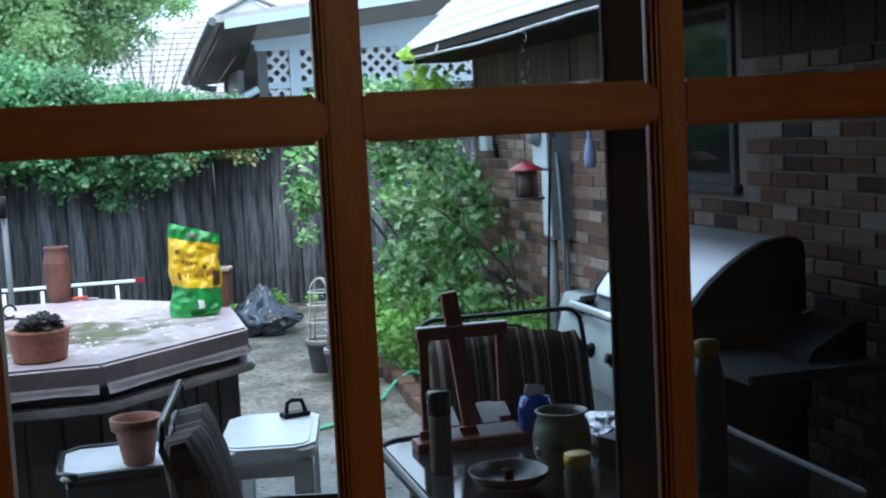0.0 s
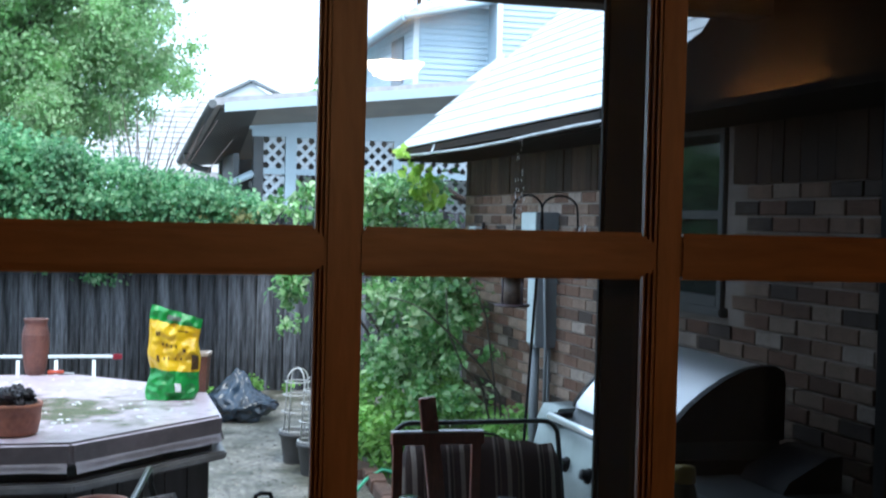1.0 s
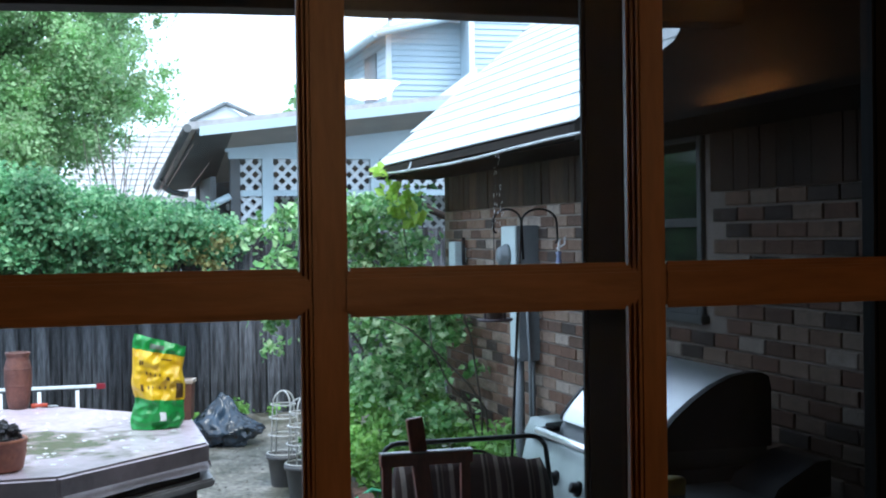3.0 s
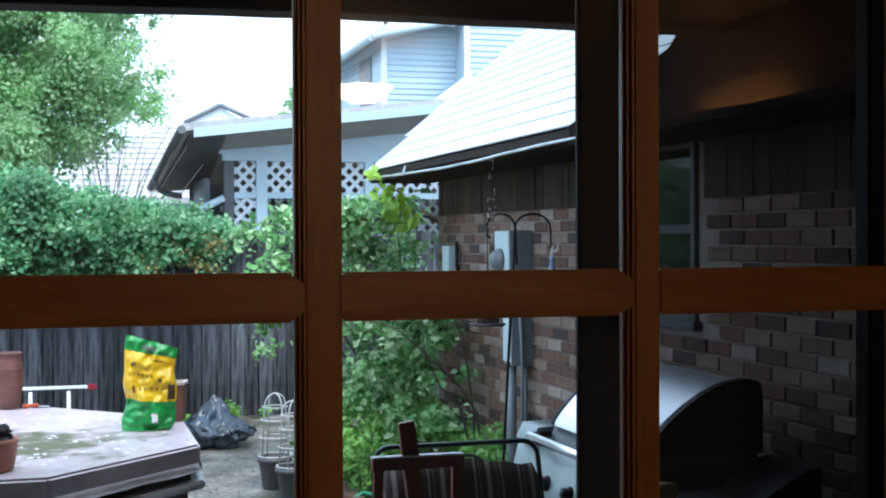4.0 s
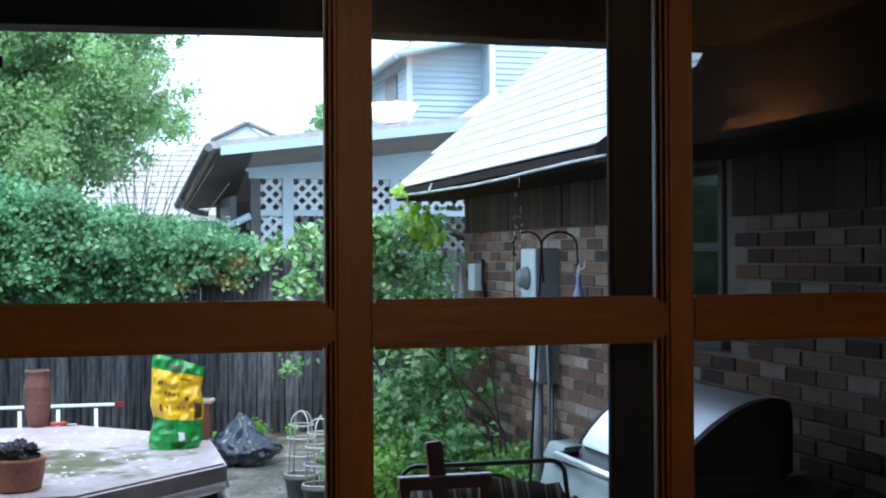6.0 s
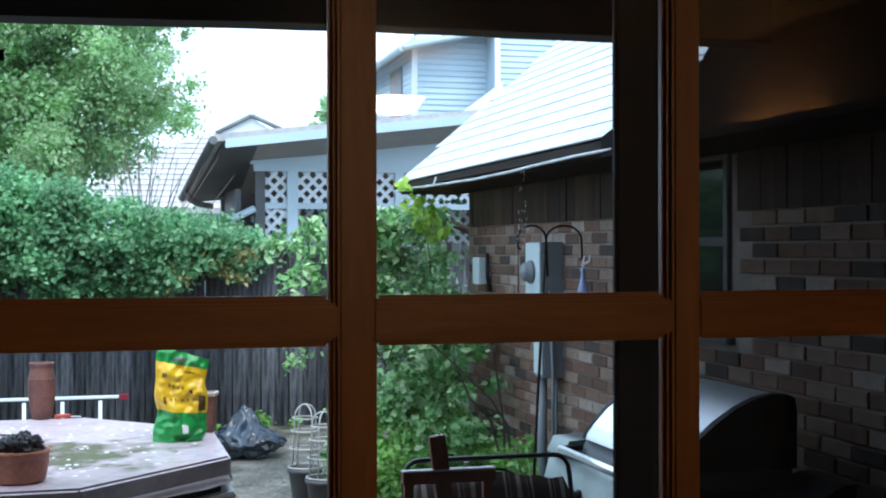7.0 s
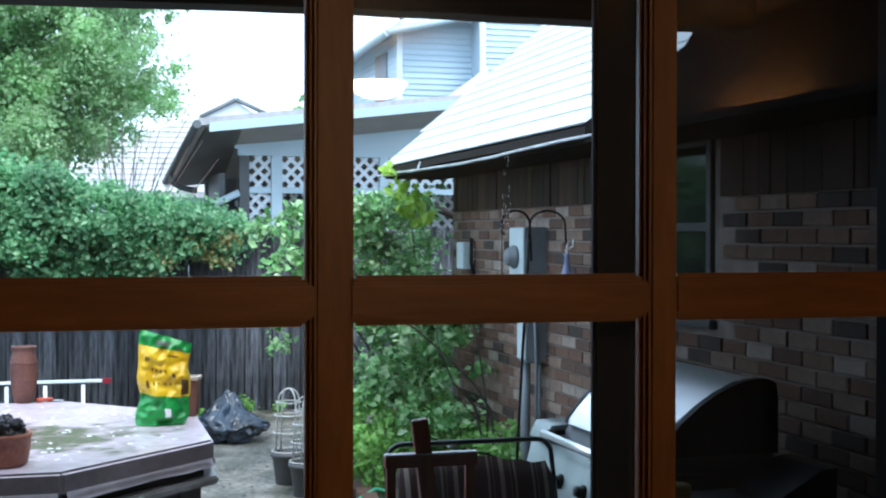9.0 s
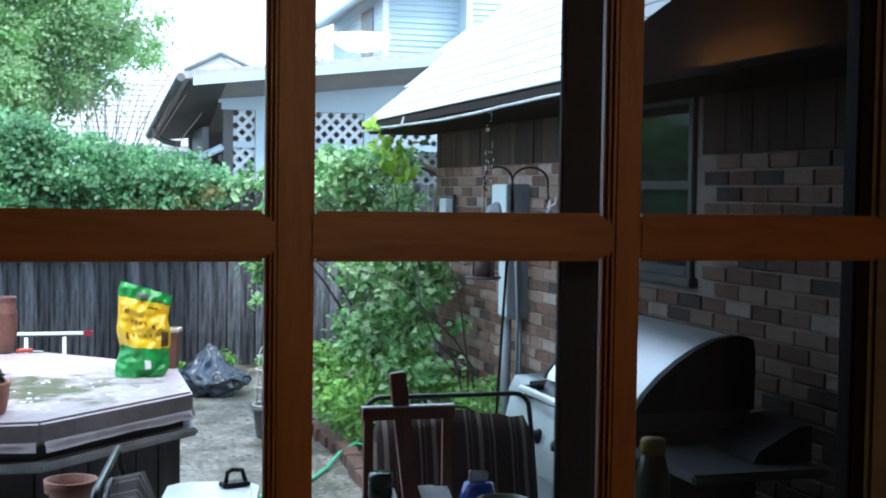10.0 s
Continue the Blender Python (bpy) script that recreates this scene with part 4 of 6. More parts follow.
# ---- bird seed bag ----
def pillow(v0, v1, nu=34, nv=26, w=0.235, h=0.425, off=0.0):
    """The skin of a standing filled bag between two heights."""
    bm = B()

    def at(u, v, side):
        z = v * h
        wid = w * (0.93 + 0.03 * math.sin(v * 5) + 0.07 * v)
        x = (u - 0.5) * wid + 0.030 * v + 0.008 * math.sin(v * 6) + 0.012 * noise.noise((v * 5, (u > 0.5) * 3.0, 9))
        th = 0.058 * (max(0.0, math.sin(math.pi * u)) ** 0.45) * (1 - v ** 3) * (0.85 + 0.3 * math.sin(min(1, v * 3) * 1.57)) + 0.004
        wr_ = 0.028 * noise.noise((u * 4 + 1, v * 6, side * 3.0)) + 0.011 * noise.noise((u * 9, v * 13, side * 7.0 + 2)) - 0.034 * abs(noise.noise((u * 3 + v * 4, v * 7 - u * 3, side * 2.0 + 5))) + 0.012
        y = side * (th + off + (wr_ if 0.03 < u < 0.97 else 0))
        return (x, y + 0.01 * math.sin(v * 4), z + (0.012 * (0.5 - u) if v > 0.9 else 0) - 0.052 * u * v + 0.006 * noise.noise((u * 5, v * 3, 4)) * v)
    for side in (-1, 1):
        g = [[bm.verts.new(at(i / nu, v0 + (v1 - v0) * j / nv, side)) for i in range(nu + 1)] for j in range(nv + 1)]
        for j in range(nv):
            for i in range(nu):
                bm.faces.new((g[j][i], g[j][i + 1], g[j + 1][i + 1], g[j + 1][i])).smooth = True
    bmesh.ops.remove_doubles(bm, verts=bm.verts, dist=0.0009)
    return bm, at


bag = thing("seed_bag", "green and yellow plastic bird seed bag standing upright", "bag", (0.365, 5.97, TOP), -8)
bm, at_ = pillow(0.0, 0.335)
low_film = part("lower_film", bm, M_baggreen, bag, "green lower part")
bm, _ = pillow(0.335, 0.86)
mid_film = part("middle_film", bm, M_bagyellow, bag, "yellow middle part")
bm, _ = pillow(0.86, 1.0, nv=6)
top_film = part("top_film", bm, M_baggreen, bag, "green top with pale seam")


def patch(name, u0, u1, v0, v1, material, label):
    """A printed patch that follows the front of the bag."""
    bm = B()
    n = 6
    g = []
    for j in range(n + 1):
        row = []
        for i in range(n + 1):
            p = at_(u0 + (u1 - u0) * i / n, v0 + (v1 - v0) * j / n, -1)
            row.append(bm.verts.new((p[0], p[1] - 0.0025, p[2])))
        g.append(row)
    for j in range(n):
        for i in range(n):
            bm.faces.new((g[j][i], g[j][i + 1], g[j + 1][i + 1], g[j + 1][i]))
    part(name, bm, material, {"emblem": top_film, "barcode": low_film}.get(name, mid_film), label, smooth=True)


patch("emblem", 0.34, 0.6, 0.895, 0.945, M_label, "pale oval emblem shape")
patch("barcode", 0.55, 0.67, 0.10, 0.2, M_paper, "white barcode panel")
for i, (u, v, du, dv) in enumerate(((0.15, 0.70, 0.035, 0.05), (0.2, 0.705, 0.03, 0.045), (0.28, 0.6, 0.03, 0.035), (0.36, 0.595, 0.028, 0.04), (0.45, 0.59, 0.028, 0.04), (0.55, 0.6, 0.025, 0.035), (0.68, 0.56, 0.06, 0.045), (0.2, 0.42, 0.05, 0.075), (0.33, 0.45, 0.03, 0.03), (0.42, 0.46, 0.025, 0.03), (0.52, 0.455, 0.025, 0.03), (0.62, 0.46, 0.03, 0.03), (0.58, 0.79, 0.2, 0.012))):
    patch("print", u, u + du, v, v + dv, M_print, "brown printed mark")
patch("picture", 0.84, 0.97, 0.36, 0.54, M_print, "dark brown printed picture")

# ---- ladder on its edge ----
lad = thing("ladder", "white aluminium ladder lying on its edge", "ladder", (0.19, 11.0, 0))
for z in (0.014, 0.53):
    bm = B()
    box(bm, (-2.6, -0.02, z - 0.012), (0, 0.02, z + 0.012), 0.004)
    part("rail", bm, M_white, lad)
for i in range(8):
    bm = B()
    tube(bm, [(-0.15 - 0.3 * i, 0, 0.04), (-0.15 - 0.3 * i, 0, 0.5)], 0.016, 8)
    part("rung", bm, M_white, lad)
bm = B()
box(bm, (0, -0.022, 0.505), (0.075, 0.022, 0.55), 0.006)
part("foot", bm, M_red, lad, "dull red plastic foot")

# ---- bin bag ----
bm = B()
bmesh.ops.create_icosphere(bm, subdivisions=5, radius=1)
for v in bm.verts:
    d = v.co.copy()
    k = 1 + 0.22 * noise.noise(d * 1.6) - 0.34 * abs(noise.noise(d * 2.6 + Vector((3, 1, 0)))) - 0.16 * abs(noise.noise(d * 6.5)) + 0.12
    x, y, z = d.x * 0.27 * k, d.y * 0.24 * k, d.z * 0.17 * k
    if d.z > 0.2:
        f = (d.z - 0.2) / 0.8
        z += 0.13 * f ** 2
        x = x * (1 - 0.5 * f) - 0.02 * f
        y *= 1 - 0.5 * f
    if d.x > 0.6:
        x += (d.x - 0.6) * 0.22
        z *= 0.75
    v.co = (x, y, max(z + 0.13, 0.0 + 0.004 * noise.noise(d * 9)))
bb = one("bin_bag", bm, M_bagblack, "full black plastic bin bag slumped on the earth", "bin bag", smooth=True)
bb.location = (1.22, 10.9, 0)


# ---- pots with wire cages ----
def cage_pot(at):
    t = thing("caged_pot", "grey plastic pot with white wire plant cage", "plant pot", at, group="caged pots in the yard")
    bm = B()
    lathe(bm, ((0.085, 0), (0.09, 0.004), (0.115, 0.19), (0.128, 0.192), (0.128, 0.22), (0.116, 0.22), (0.11, 0.17), (0, 0.17)), 28)
    part("pot", bm, M_greyplastic, t)
    bm = B()
    lathe(bm, ((0.0, 0.185), (0.06, 0.183), (0.108, 0.172)), 20)
    part("soil", bm, M_ground, t, "dark wet soil")
    for z, r in ((0.23, 0.118), (0.36, 0.108), (0.48, 0.097), (0.57, 0.085)):
        bm = B()
        tube(bm, [(r * math.cos(a), r * math.sin(a), z) for a in [2 * math.pi * i / 24 for i in range(25)]], 0.0055, 6)
        part("hoop", bm, M_wire, t)
    for a0 in (0.4, 0.4 + math.pi / 2):
        bm = B()
        pts = [(0.108 * math.cos(a0), 0.108 * math.sin(a0), 0.18), (0.085 * math.cos(a0), 0.085 * math.sin(a0), 0.58)]
        pts += [(0.085 * math.cos(q) * math.cos(a0), 0.085 * math.cos(q) * math.sin(a0), 0.58 + 0.085 * math.sin(q)) for q in [math.pi * i / 10 for i in range(1, 10)]]
        pts += [(-0.085 * math.cos(a0), -0.085 * math.sin(a0), 0.58), (-0.108 * math.cos(a0), -0.108 * math.sin(a0), 0.18)]
        tube(bm, pts, 0.0055, 6)
        part("stay", bm, M_wire, t)
    return t


c1 = cage_pot((1.42, 8.95, 0))
copy_thing(c1, pose(1.475, 8.5, 0, 0, 0, 35))
sp = thing("seedling", "small blue-green seedling inside the wire cage", "plant", (1.475, 8.5, 0.17))
bm = B()
tube(bm, [(0, 0, 0), (0.01, 0, 0.15), (0.03, 0, 0.28)], 0.004, 5)
part("stem", bm, M_leaf_low, sp)
leaves("foliage", [(0.02, 0, 0.2), (0.04, 0, 0.1), (0.05, 0, 0.28)], [0.06, 0.06, 0.05], 40, 0.05, M_leaf_bush, sp, "", 41)

# ---- wet litter on the earth ----
rng = np.random.default_rng(61)
n_ = 2600
px_, py_ = rng.uniform(0.25, 2.1, n_), rng.uniform(4.9, 12.4, n_)
fv, ff = [], []
for x, y in zip(px_, py_):
    a, s_ = rng.uniform(0, 6.28), rng.uniform(0.006, 0.02)
    z0 = 0.03 if y < 6.9 else 0.0
    k = len(fv)
    for q, r_ in ((0, 1.0), (1.3, 0.6), (3.1, 1.1), (4.6, 0.55)):
        fv.append((x + s_ * r_ * math.cos(a + q), y + s_ * r_ * math.sin(a + q), z0 + rng.uniform(0.001, 0.004)))
    fv.append((x, y, z0 + s_ * rng.uniform(0.25, 0.6)))
    ff += [(k + j, k + (j + 1) % 4, k + 4) for j in range(4)]
me = bpy.data.meshes.new("litter")
me.from_pydata(fv, [], ff)
M_litter = mat("wet_litter", (0.26, 0.235, 0.20), 0.35, second=(0.07, 0.06, 0.045), scale=3, island=0.8)
tagged(part("litter", me, M_litter), "wet bits of bark, stone and leaf on the ground", "litter", kind="stuff")
me.materials.append(M_litter)

# ---- hose and edging ----
bm = B()
tube(bm, [(0.95, 7.05, 0.015), (1.15, 7.18, 0.013), (1.4, 7.42, 0.013), (1.6, 7.78, 0.02), (1.72, 8.0, 0.06), (1.85, 8.1, 0.1), (2.0, 8.12, 0.06), (2.2, 8.0, 0.02)], 0.012, 10)
one("garden_hose", bm, M_hose, "pale green garden hose lying on the ground", "hose")
edge = thing("bed_edging", "low row of red bricks edging the bed", "edging", (0, 0, 0), kind="structure")
bm = B()
box(bm, (-0.05, -0.1, 0), (0.05, 0.1, 0.09), 0.006)
em = None
rng = random.Random(6)
for i in range(12):
    p = part("brick", em if em else bm, M_edging, edge)
    em = p.data
    p.location = (1.79 + rng.uniform(-0.015, 0.015) - 0.012 * abs(i - 5), 7.1 + i * 0.212, rng.uniform(-0.02, 0.005))
    p.rotation_euler = (radians(rng.uniform(-4, 4)), radians(rng.uniform(-5, 5)), radians(rng.uniform(-8, 8)))


# ---- barbecue ----
gr = thing("barbecue", "large stainless steel gas barbecue with closed hood", "barbecue", (0, 0, 0.03))
PROF = ((2.32, 0.965), (2.32, 1.16), (2.312, 1.20), (2.28, 1.216), (2.23, 1.216), (2.17, 1.204), (2.10, 1.174), (2.03, 1.130), (1.965, 1.078), (1.915, 1.025), (1.885, 0.985), (1.88, 0.965))


def along(prof, y0, y1):
    bm = B()
    a = [bm.verts.new((x, y0, z)) for x, z in prof]
    b = [bm.verts.new((x, y1, z)) for x, z in prof]
    n = len(a)
    bm.faces.new([bm.verts.new(v.co) for v in a])
    bm.faces.new([bm.verts.new(v.co) for v in b[::-1]])
    for i in range(n - 1):
        bm.faces.new((a[i], b[i], b[i + 1], a[i + 1])).smooth = True
    bm.faces.new([bm.verts.new(v.co) for v in (a[-1], b[-1], b[0], a[0])])
    return bm


hood = part("hood", along(PROF, 3.99, 4.79), M_steel, gr, "bright brushed steel hood")
part("lower_lid", along(((2.32, 0.88), (2.32, 0.965), (1.90, 0.963), (1.855, 0.88)), 3.98, 4.82), M_greydark, gr, "dark lower lid")
part("front_cap", along(((1.95, 0.88), (1.95, 0.955), (1.83, 0.95), (1.80, 0.89)), 4.84, 5.02), M_panel, gr, "dull steel end cap")
big = [(2.1 + (x - 2.1) * 1.02, 0.9 + (z - 0.9) * 1.02) for x, z in PROF]
part("hood_end", along(big, 3.95, 3.99), M_black, gr, "matt black end panel")
part("hood_end", along(big, 4.79, 4.81), M_black, gr, "matt black end panel")
for y in (4.8, 4.1):
    bm = B()
    tube(bm, [(1.87, y, 0.93), (1.795, y, 0.93)], 0.012, 8)
    part("handle_bracket", bm, M_black, hood)
bm = B()
tube(bm, [(1.79, 4.83, 0.925), (1.79, 4.03, 0.925)], 0.015, 12)
part("handle", bm, M_steel, hood, "polished steel handle")
part("firebox", along(((2.35, 0.62), (2.35, 0.90), (1.86, 0.90), (1.88, 0.62)), 3.97, 5.06), M_black, gr)
panel = part("control_panel", along(((1.87, 0.62), (1.87, 0.878), (1.83, 0.878), (1.775, 0.66), (1.785, 0.62)), 3.97, 5.06), M_panel, gr, "pale steel slanted control panel")
for i in range(4):
    bm = B()
    lathe(bm, ((0.03, 0), (0.03, 0.012), (0.021, 0.016), (0.02, 0.035), (0.0, 0.036)), 18)
    k = part("knob", bm, M_black, panel)
    k.matrix_local = pose(1.802, 4.2 + i * 0.23, 0.76, 0, -73, 0)
bm = B()
box(bm, (1.86, 3.5, 0.825), (2.33, 3.95, 0.855), 0.008)
part("side_shelf", bm, M_greydark, gr, "dark grey side shelf")
part("burner_lid", along(((2.33, 0.857), (2.33, 0.975), (2.28, 0.97), (2.14, 0.895), (2.12, 0.857)), 3.6, 3.88), M_black, gr, "black side burner lid")
for y0, y1 in ((3.98, 4.51), (4.52, 5.05)):
    bm = B()
    box(bm, (1.885, y0, 0.1), (1.91, y1, 0.64), 0.005)
    part("door", bm, M_grey, gr)
bm = B()
box(bm, (1.92, 3.98, 0.08), (2.34, 5.05, 0.62), 0.004)
part("cabinet", bm, M_black, gr)
for x in (1.95, 2.3):
    for y in (4.05, 4.98):
        bm = B()
        lathe(bm, ((0.0, -0.015), (0.04, -0.015), (0.04, 0.015), (0, 0.015)), 16)
        k = part("wheel", bm, M_black, gr)
        k.matrix_local = pose(x, y, 0.04, 90, 0, 90)
jar2 = thing("oil_bottle", "tall green bottle with yellow lid on the table", "bottle", (1.47, 2.98, 0.73))
bm = B()
lathe(bm, ((0.04, 0), (0.046, 0.01), (0.046, 0.27), (0.034, 0.33), (0.026, 0.35)), 24)
part("body", bm, M_glassjar, jar2)
bm = B()
lathe(bm, ((0.032, 0.345), (0.033, 0.378), (0.028, 0.385), (0, 0.386)), 24)
part("lid", bm, M_yellow, jar2, "dull yellow lid")


# ---- patio chairs ----
def patio_chair(at, turn):
    """Faces -y; its back's top bar stands over the origin."""
    t = thing("patio_chair", "tubular metal patio chair with striped brown cushion", "chair", at, turn, group="patio chairs round the table")
    w, h = 0.31, 1.0
    bm = B()
    pts = [(-w, -0.13, 0.42), (-w, -0.03, 0.85)]
    pts += [(-w + 0.06 - 0.06 * math.cos(q), 0, h - 0.06 + 0.06 * math.sin(q)) for q in (0, 0.4, 0.8, 1.2, 1.57)]
    pts += [(w - 0.06 + 0.06 * math.sin(q), 0, h - 0.06 + 0.06 * math.cos(q)) for q in (0, 0.4, 0.8, 1.2, 1.57)]
    pts += [(w, -0.03, 0.85), (w, -0.13, 0.42)]
    tube(bm, pts, 0.0095, 8)
    part("back_frame", bm, M_tube, t)
    for s in (-1, 1):
        bm = B()
        tube(bm, [(s * w, -0.07, 0.60), (s * (w + 0.03), -0.25, 0.6), (s * (w + 0.03), -0.55, 0.59), (s * (w + 0.02), -0.62, 0.53), (s * (w + 0.02), -0.6, 0.02)], 0.0095, 8)
        part("arm", bm, M_tube, t)
        bm = B()
        tube(bm, [(s * w, -0.13, 0.42), (s * (w + 0.02), 0.05, 0.02)], 0.0095, 8)
        part("leg", bm, M_tube, t)
        bm = B()
        tube(bm, [(s * w, -0.13, 0.42), (s * w, -0.6, 0.40)], 0.0095, 8)
        part("seat_rail", bm, M_tube, t)
    for z0 in (0.0, 0.12):
        bm = B()
        tube(bm, [(0.02 + 0.14 * math.cos(q), -0.005, 0.82 + z0 * 0.2 + 0.14 * math.sin(q)) for q in [math.pi * i / 10 for i in range(11)]] if not z0 else [(-0.2, -0.005, 0.9), (-0.1, -0.005, 0.95), (0, -0.005, 0.9)], 0.006, 6)
        part("scroll", bm, M_tube, t)
    for nm, dims, m in (("back_cushion", (0.58, 0.14, 0.54), pose(0, -0.085, 0.69, -11, 0, 0)), ("seat_cushion", (0.56, 0.5, 0.09), pose(0, -0.37, 0.455, 0, 0, 0))):
        bm = B()
        bmesh.ops.create_cube(bm, size=1)
        bmesh.ops.subdivide_edges(bm, edges=list(bm.edges), cuts=9, use_grid_fill=True)
        for v in bm.verts:
            c = v.co * 2
            f = 1 - 0.75 * (abs(c.x) ** 4 + abs(c.z if nm == "back_cushion" else c.y) ** 4) / 2
            x, y, z = v.co.x * dims[0], v.co.y * dims[1], v.co.z * dims[2]
            if nm == "back_cushion":
                y *= f
                if c.z > 0.3:
                    x *= 1 - 0.08 * ((c.z - 0.3) / 0.7) ** 3 * abs(c.x)
                y += 0.008 * noise.noise((x * 9, z * 9, 1.0 + at[0]))
                if c.z > 0.5:
                    z -= 0.05 * max(0, abs(c.x) - 0.6) + 0.026 * (1 + math.sin(x * 19 + at[1]) + 0.8 * noise.noise((x * 14, 0, at[1]))) * (c.z - 0.5)
            else:
                z *= f
            v.co = (x, y, z)
        p = part(nm, bm, M_cushion, t, smooth=True)
        p.matrix_local = m
    return t


patio_chair((1.36, 4.42, 0.03), 0).scale = (1, 1, 0.972)
patio_chair((0.142, 3.46, 0.03), 82).scale = (1, 1, 0.972)

# ---- table with clutter ----
TZ = 0.73
tb = thing("patio_table", "dark-framed patio table with wet glass top", "table", (1.28, 3.27, 0.03))
ol = []
for cx, cy, a0 in ((0.42, -0.47, -90), (0.42, 0.47, 0), (-0.42, 0.47, 90), (-0.42, -0.47, 180)):
    for k in range(6):
        a = radians(a0 + k * 18)
        ol.append((cx + 0.1 * math.cos(a), cy + 0.1 * math.sin(a)))
bm = B()
prism(bm, ol, TZ - 0.04, TZ - 0.03)
part("top", bm, M_table, tb, "wet dark glass top")
bm = B()
tube(bm, [(x, y, TZ - 0.035) for x, y in ol + ol[:1]], 0.016, 8)
part("rim", bm, M_tube, tb)
for sx in (-1, 1):
    for sy in (-1, 1):
        bm = B()
        tube(bm, [(sx * 0.42, sy * 0.47, TZ - 0.04), (sx * 0.44, sy * 0.5, 0)], 0.016, 8)
        part("leg", bm, M_tube, tb)

es = thing("table_easel", "red-stained wooden table easel holding white cards", "easel", (1.019, 3.69, TZ))
for x0, x1 in ((-0.125, -0.118), (0.125, 0.118)):
    bm = B()
    obox(bm, pose((x0 + x1) / 2, 0.02, 0.18, 0, 0, 0), (0.028, 0.02, 0.36), 0.002)
    part("side_post", bm, M_redwood, es)
bm = B()
obox(bm, pose(-0.008, 0.015, 0.235, 0, -7, 0), (0.05, 0.022, 0.465), 0.003)
part("mast", bm, M_redwood, es)
bm = B()
box(bm, (-0.142, 0.0, 0.325), (0.142, 0.03, 0.36), 0.002)
part("crossbar", bm, M_redwood, es)
# white strip along the crossbar, a painted sheen of its wet top
bm = B()
box(bm, (-0.142, -0.002, 0.3615), (0.142, 0.032, 0.366), 0.001)
part("clamp_strip", bm, M_paper, es, "wet sheen of the top edge as a white strip")
bm = B()
box(bm, (-0.17, -0.06, 0.0), (0.17, 0.03, 0.03), 0.003)
part("ledge", bm, M_redwood, es)
bm = B()
box(bm, (-0.15, -0.01, 0.03), (0.15, 0.008, 0.055), 0.002)
part("lip", bm, M_redwood, es)
for x, z, w_, h_, y in ((-0.07, 0.098, 0.055, 0.06, -0.03), (0.055, 0.1, 0.05, 0.065, -0.03), (0.1, 0.103, 0.045, 0.045, -0.022), (-0.07, 0.05, 0.07, 0.03, -0.05), (0.08, 0.05, 0.12, 0.034, -0.05)):
    bm = B()
    obox(bm, pose(x, y, z, -64, 0, 0), (w_, 0.002, h_ * 1.5))
    part("card", bm, M_paper, es, "small white card")

bt = thing("bottle", "dark green bottle with sage label on the table", "bottle", (0.866, 3.42, TZ))
bm = B()
lathe(bm, ((0.028, 0), (0.031, 0.004), (0.031, 0.155), (0.029, 0.17), (0.0, 0.17)), 24)
part("body", bm, M_label, bt)
bm = B()
lathe(bm, ((0.033, 0.165), (0.034, 0.225), (0.03, 0.232), (0, 0.232)), 24)
part("cap", bm, M_greenglass, bt, "dark green cap")
cp = thing("ceramic_pot", "round sage-green glazed ceramic pot on the table", "pot", (1.185, 3.31, TZ))
bm = B()
lathe(bm, ((0.05, 0), (0.062, 0.005), (0.078, 0.05), (0.082, 0.09), (0.074, 0.13), (0.064, 0.15), (0.07, 0.16), (0.074, 0.165), (0.066, 0.166), (0.058, 0.15), (0.066, 0.1), (0.05, 0.03), (0, 0.02)), 40)
part("body", bm, M_ceramic, cp)
for i in range(7):
    a = i * 0.9 + 3.3
    bm = B()
    bmesh.ops.create_icosphere(bm, subdivisions=2, radius=1, matrix=Matrix.Translation((0.078 * math.cos(a), 0.078 * math.sin(a), 0.06 + 0.02 * (i % 3))) @ Matrix.Rotation(a, 4, "Z") @ Matrix.Diagonal((0.008, 0.022, 0.015, 1)))
    part("leaf_relief", bm, M_glassjar, cp)
jr = thing("jar", "green glass jar with a yellow lid on the table", "jar", (1.125, 3.03, TZ))
bm = B()
lathe(bm, ((0.03, 0), (0.036, 0.005), (0.036, 0.07), (0.028, 0.085), (0.028, 0.09)), 24)
part("body", bm, M_glassjar, jr)
bm = B()
lathe(bm, ((0.034, 0.085), (0.035, 0.115), (0.03, 0.118), (0, 0.118)), 24)
part("lid", bm, M_yellow, jr, "mustard yellow lid")
bl = thing("blue_packet", "blue foil packet with silver top on the table", "packet", (1.24, 3.70, TZ))
bl.scale = (1.25, 1.25, 1.3)
bm = B()
lathe(bm, ((0.03, 0), (0.042, 0.01), (0.045, 0.06), (0.036, 0.095), (0.0, 0.1)), 20)
part("body", bm, M_blue, bl)
bm = B()
obox(bm, pose(0, 0, 0.108, 0, 10, 20), (0.06, 0.012, 0.03), 0.004)
part("seal", bm, M_silver, bl, "crumpled silver seal")
bw = thing("black_bowl", "shallow black bowl on the table", "bowl", (0.99, 3.19, TZ))
bm = B()
lathe(bm, ((0.04, 0), (0.09, 0.02), (0.11, 0.05), (0.104, 0.05), (0.08, 0.024), (0, 0.01)), 32)
part("body", bm, M_tube, bw)
bm = B()
lathe(bm, ((0.014, 0.01), (0.012, 0.04), (0.02, 0.05), (0, 0.056)), 14)
part("knob", bm, M_black, bw)
nb = thing("foil_bag", "crumpled silver foil bag on the table", "bag", (1.42, 3.52, TZ))
bm = B()
bmesh.ops.create_icosphere(bm, subdivisions=4, radius=1)
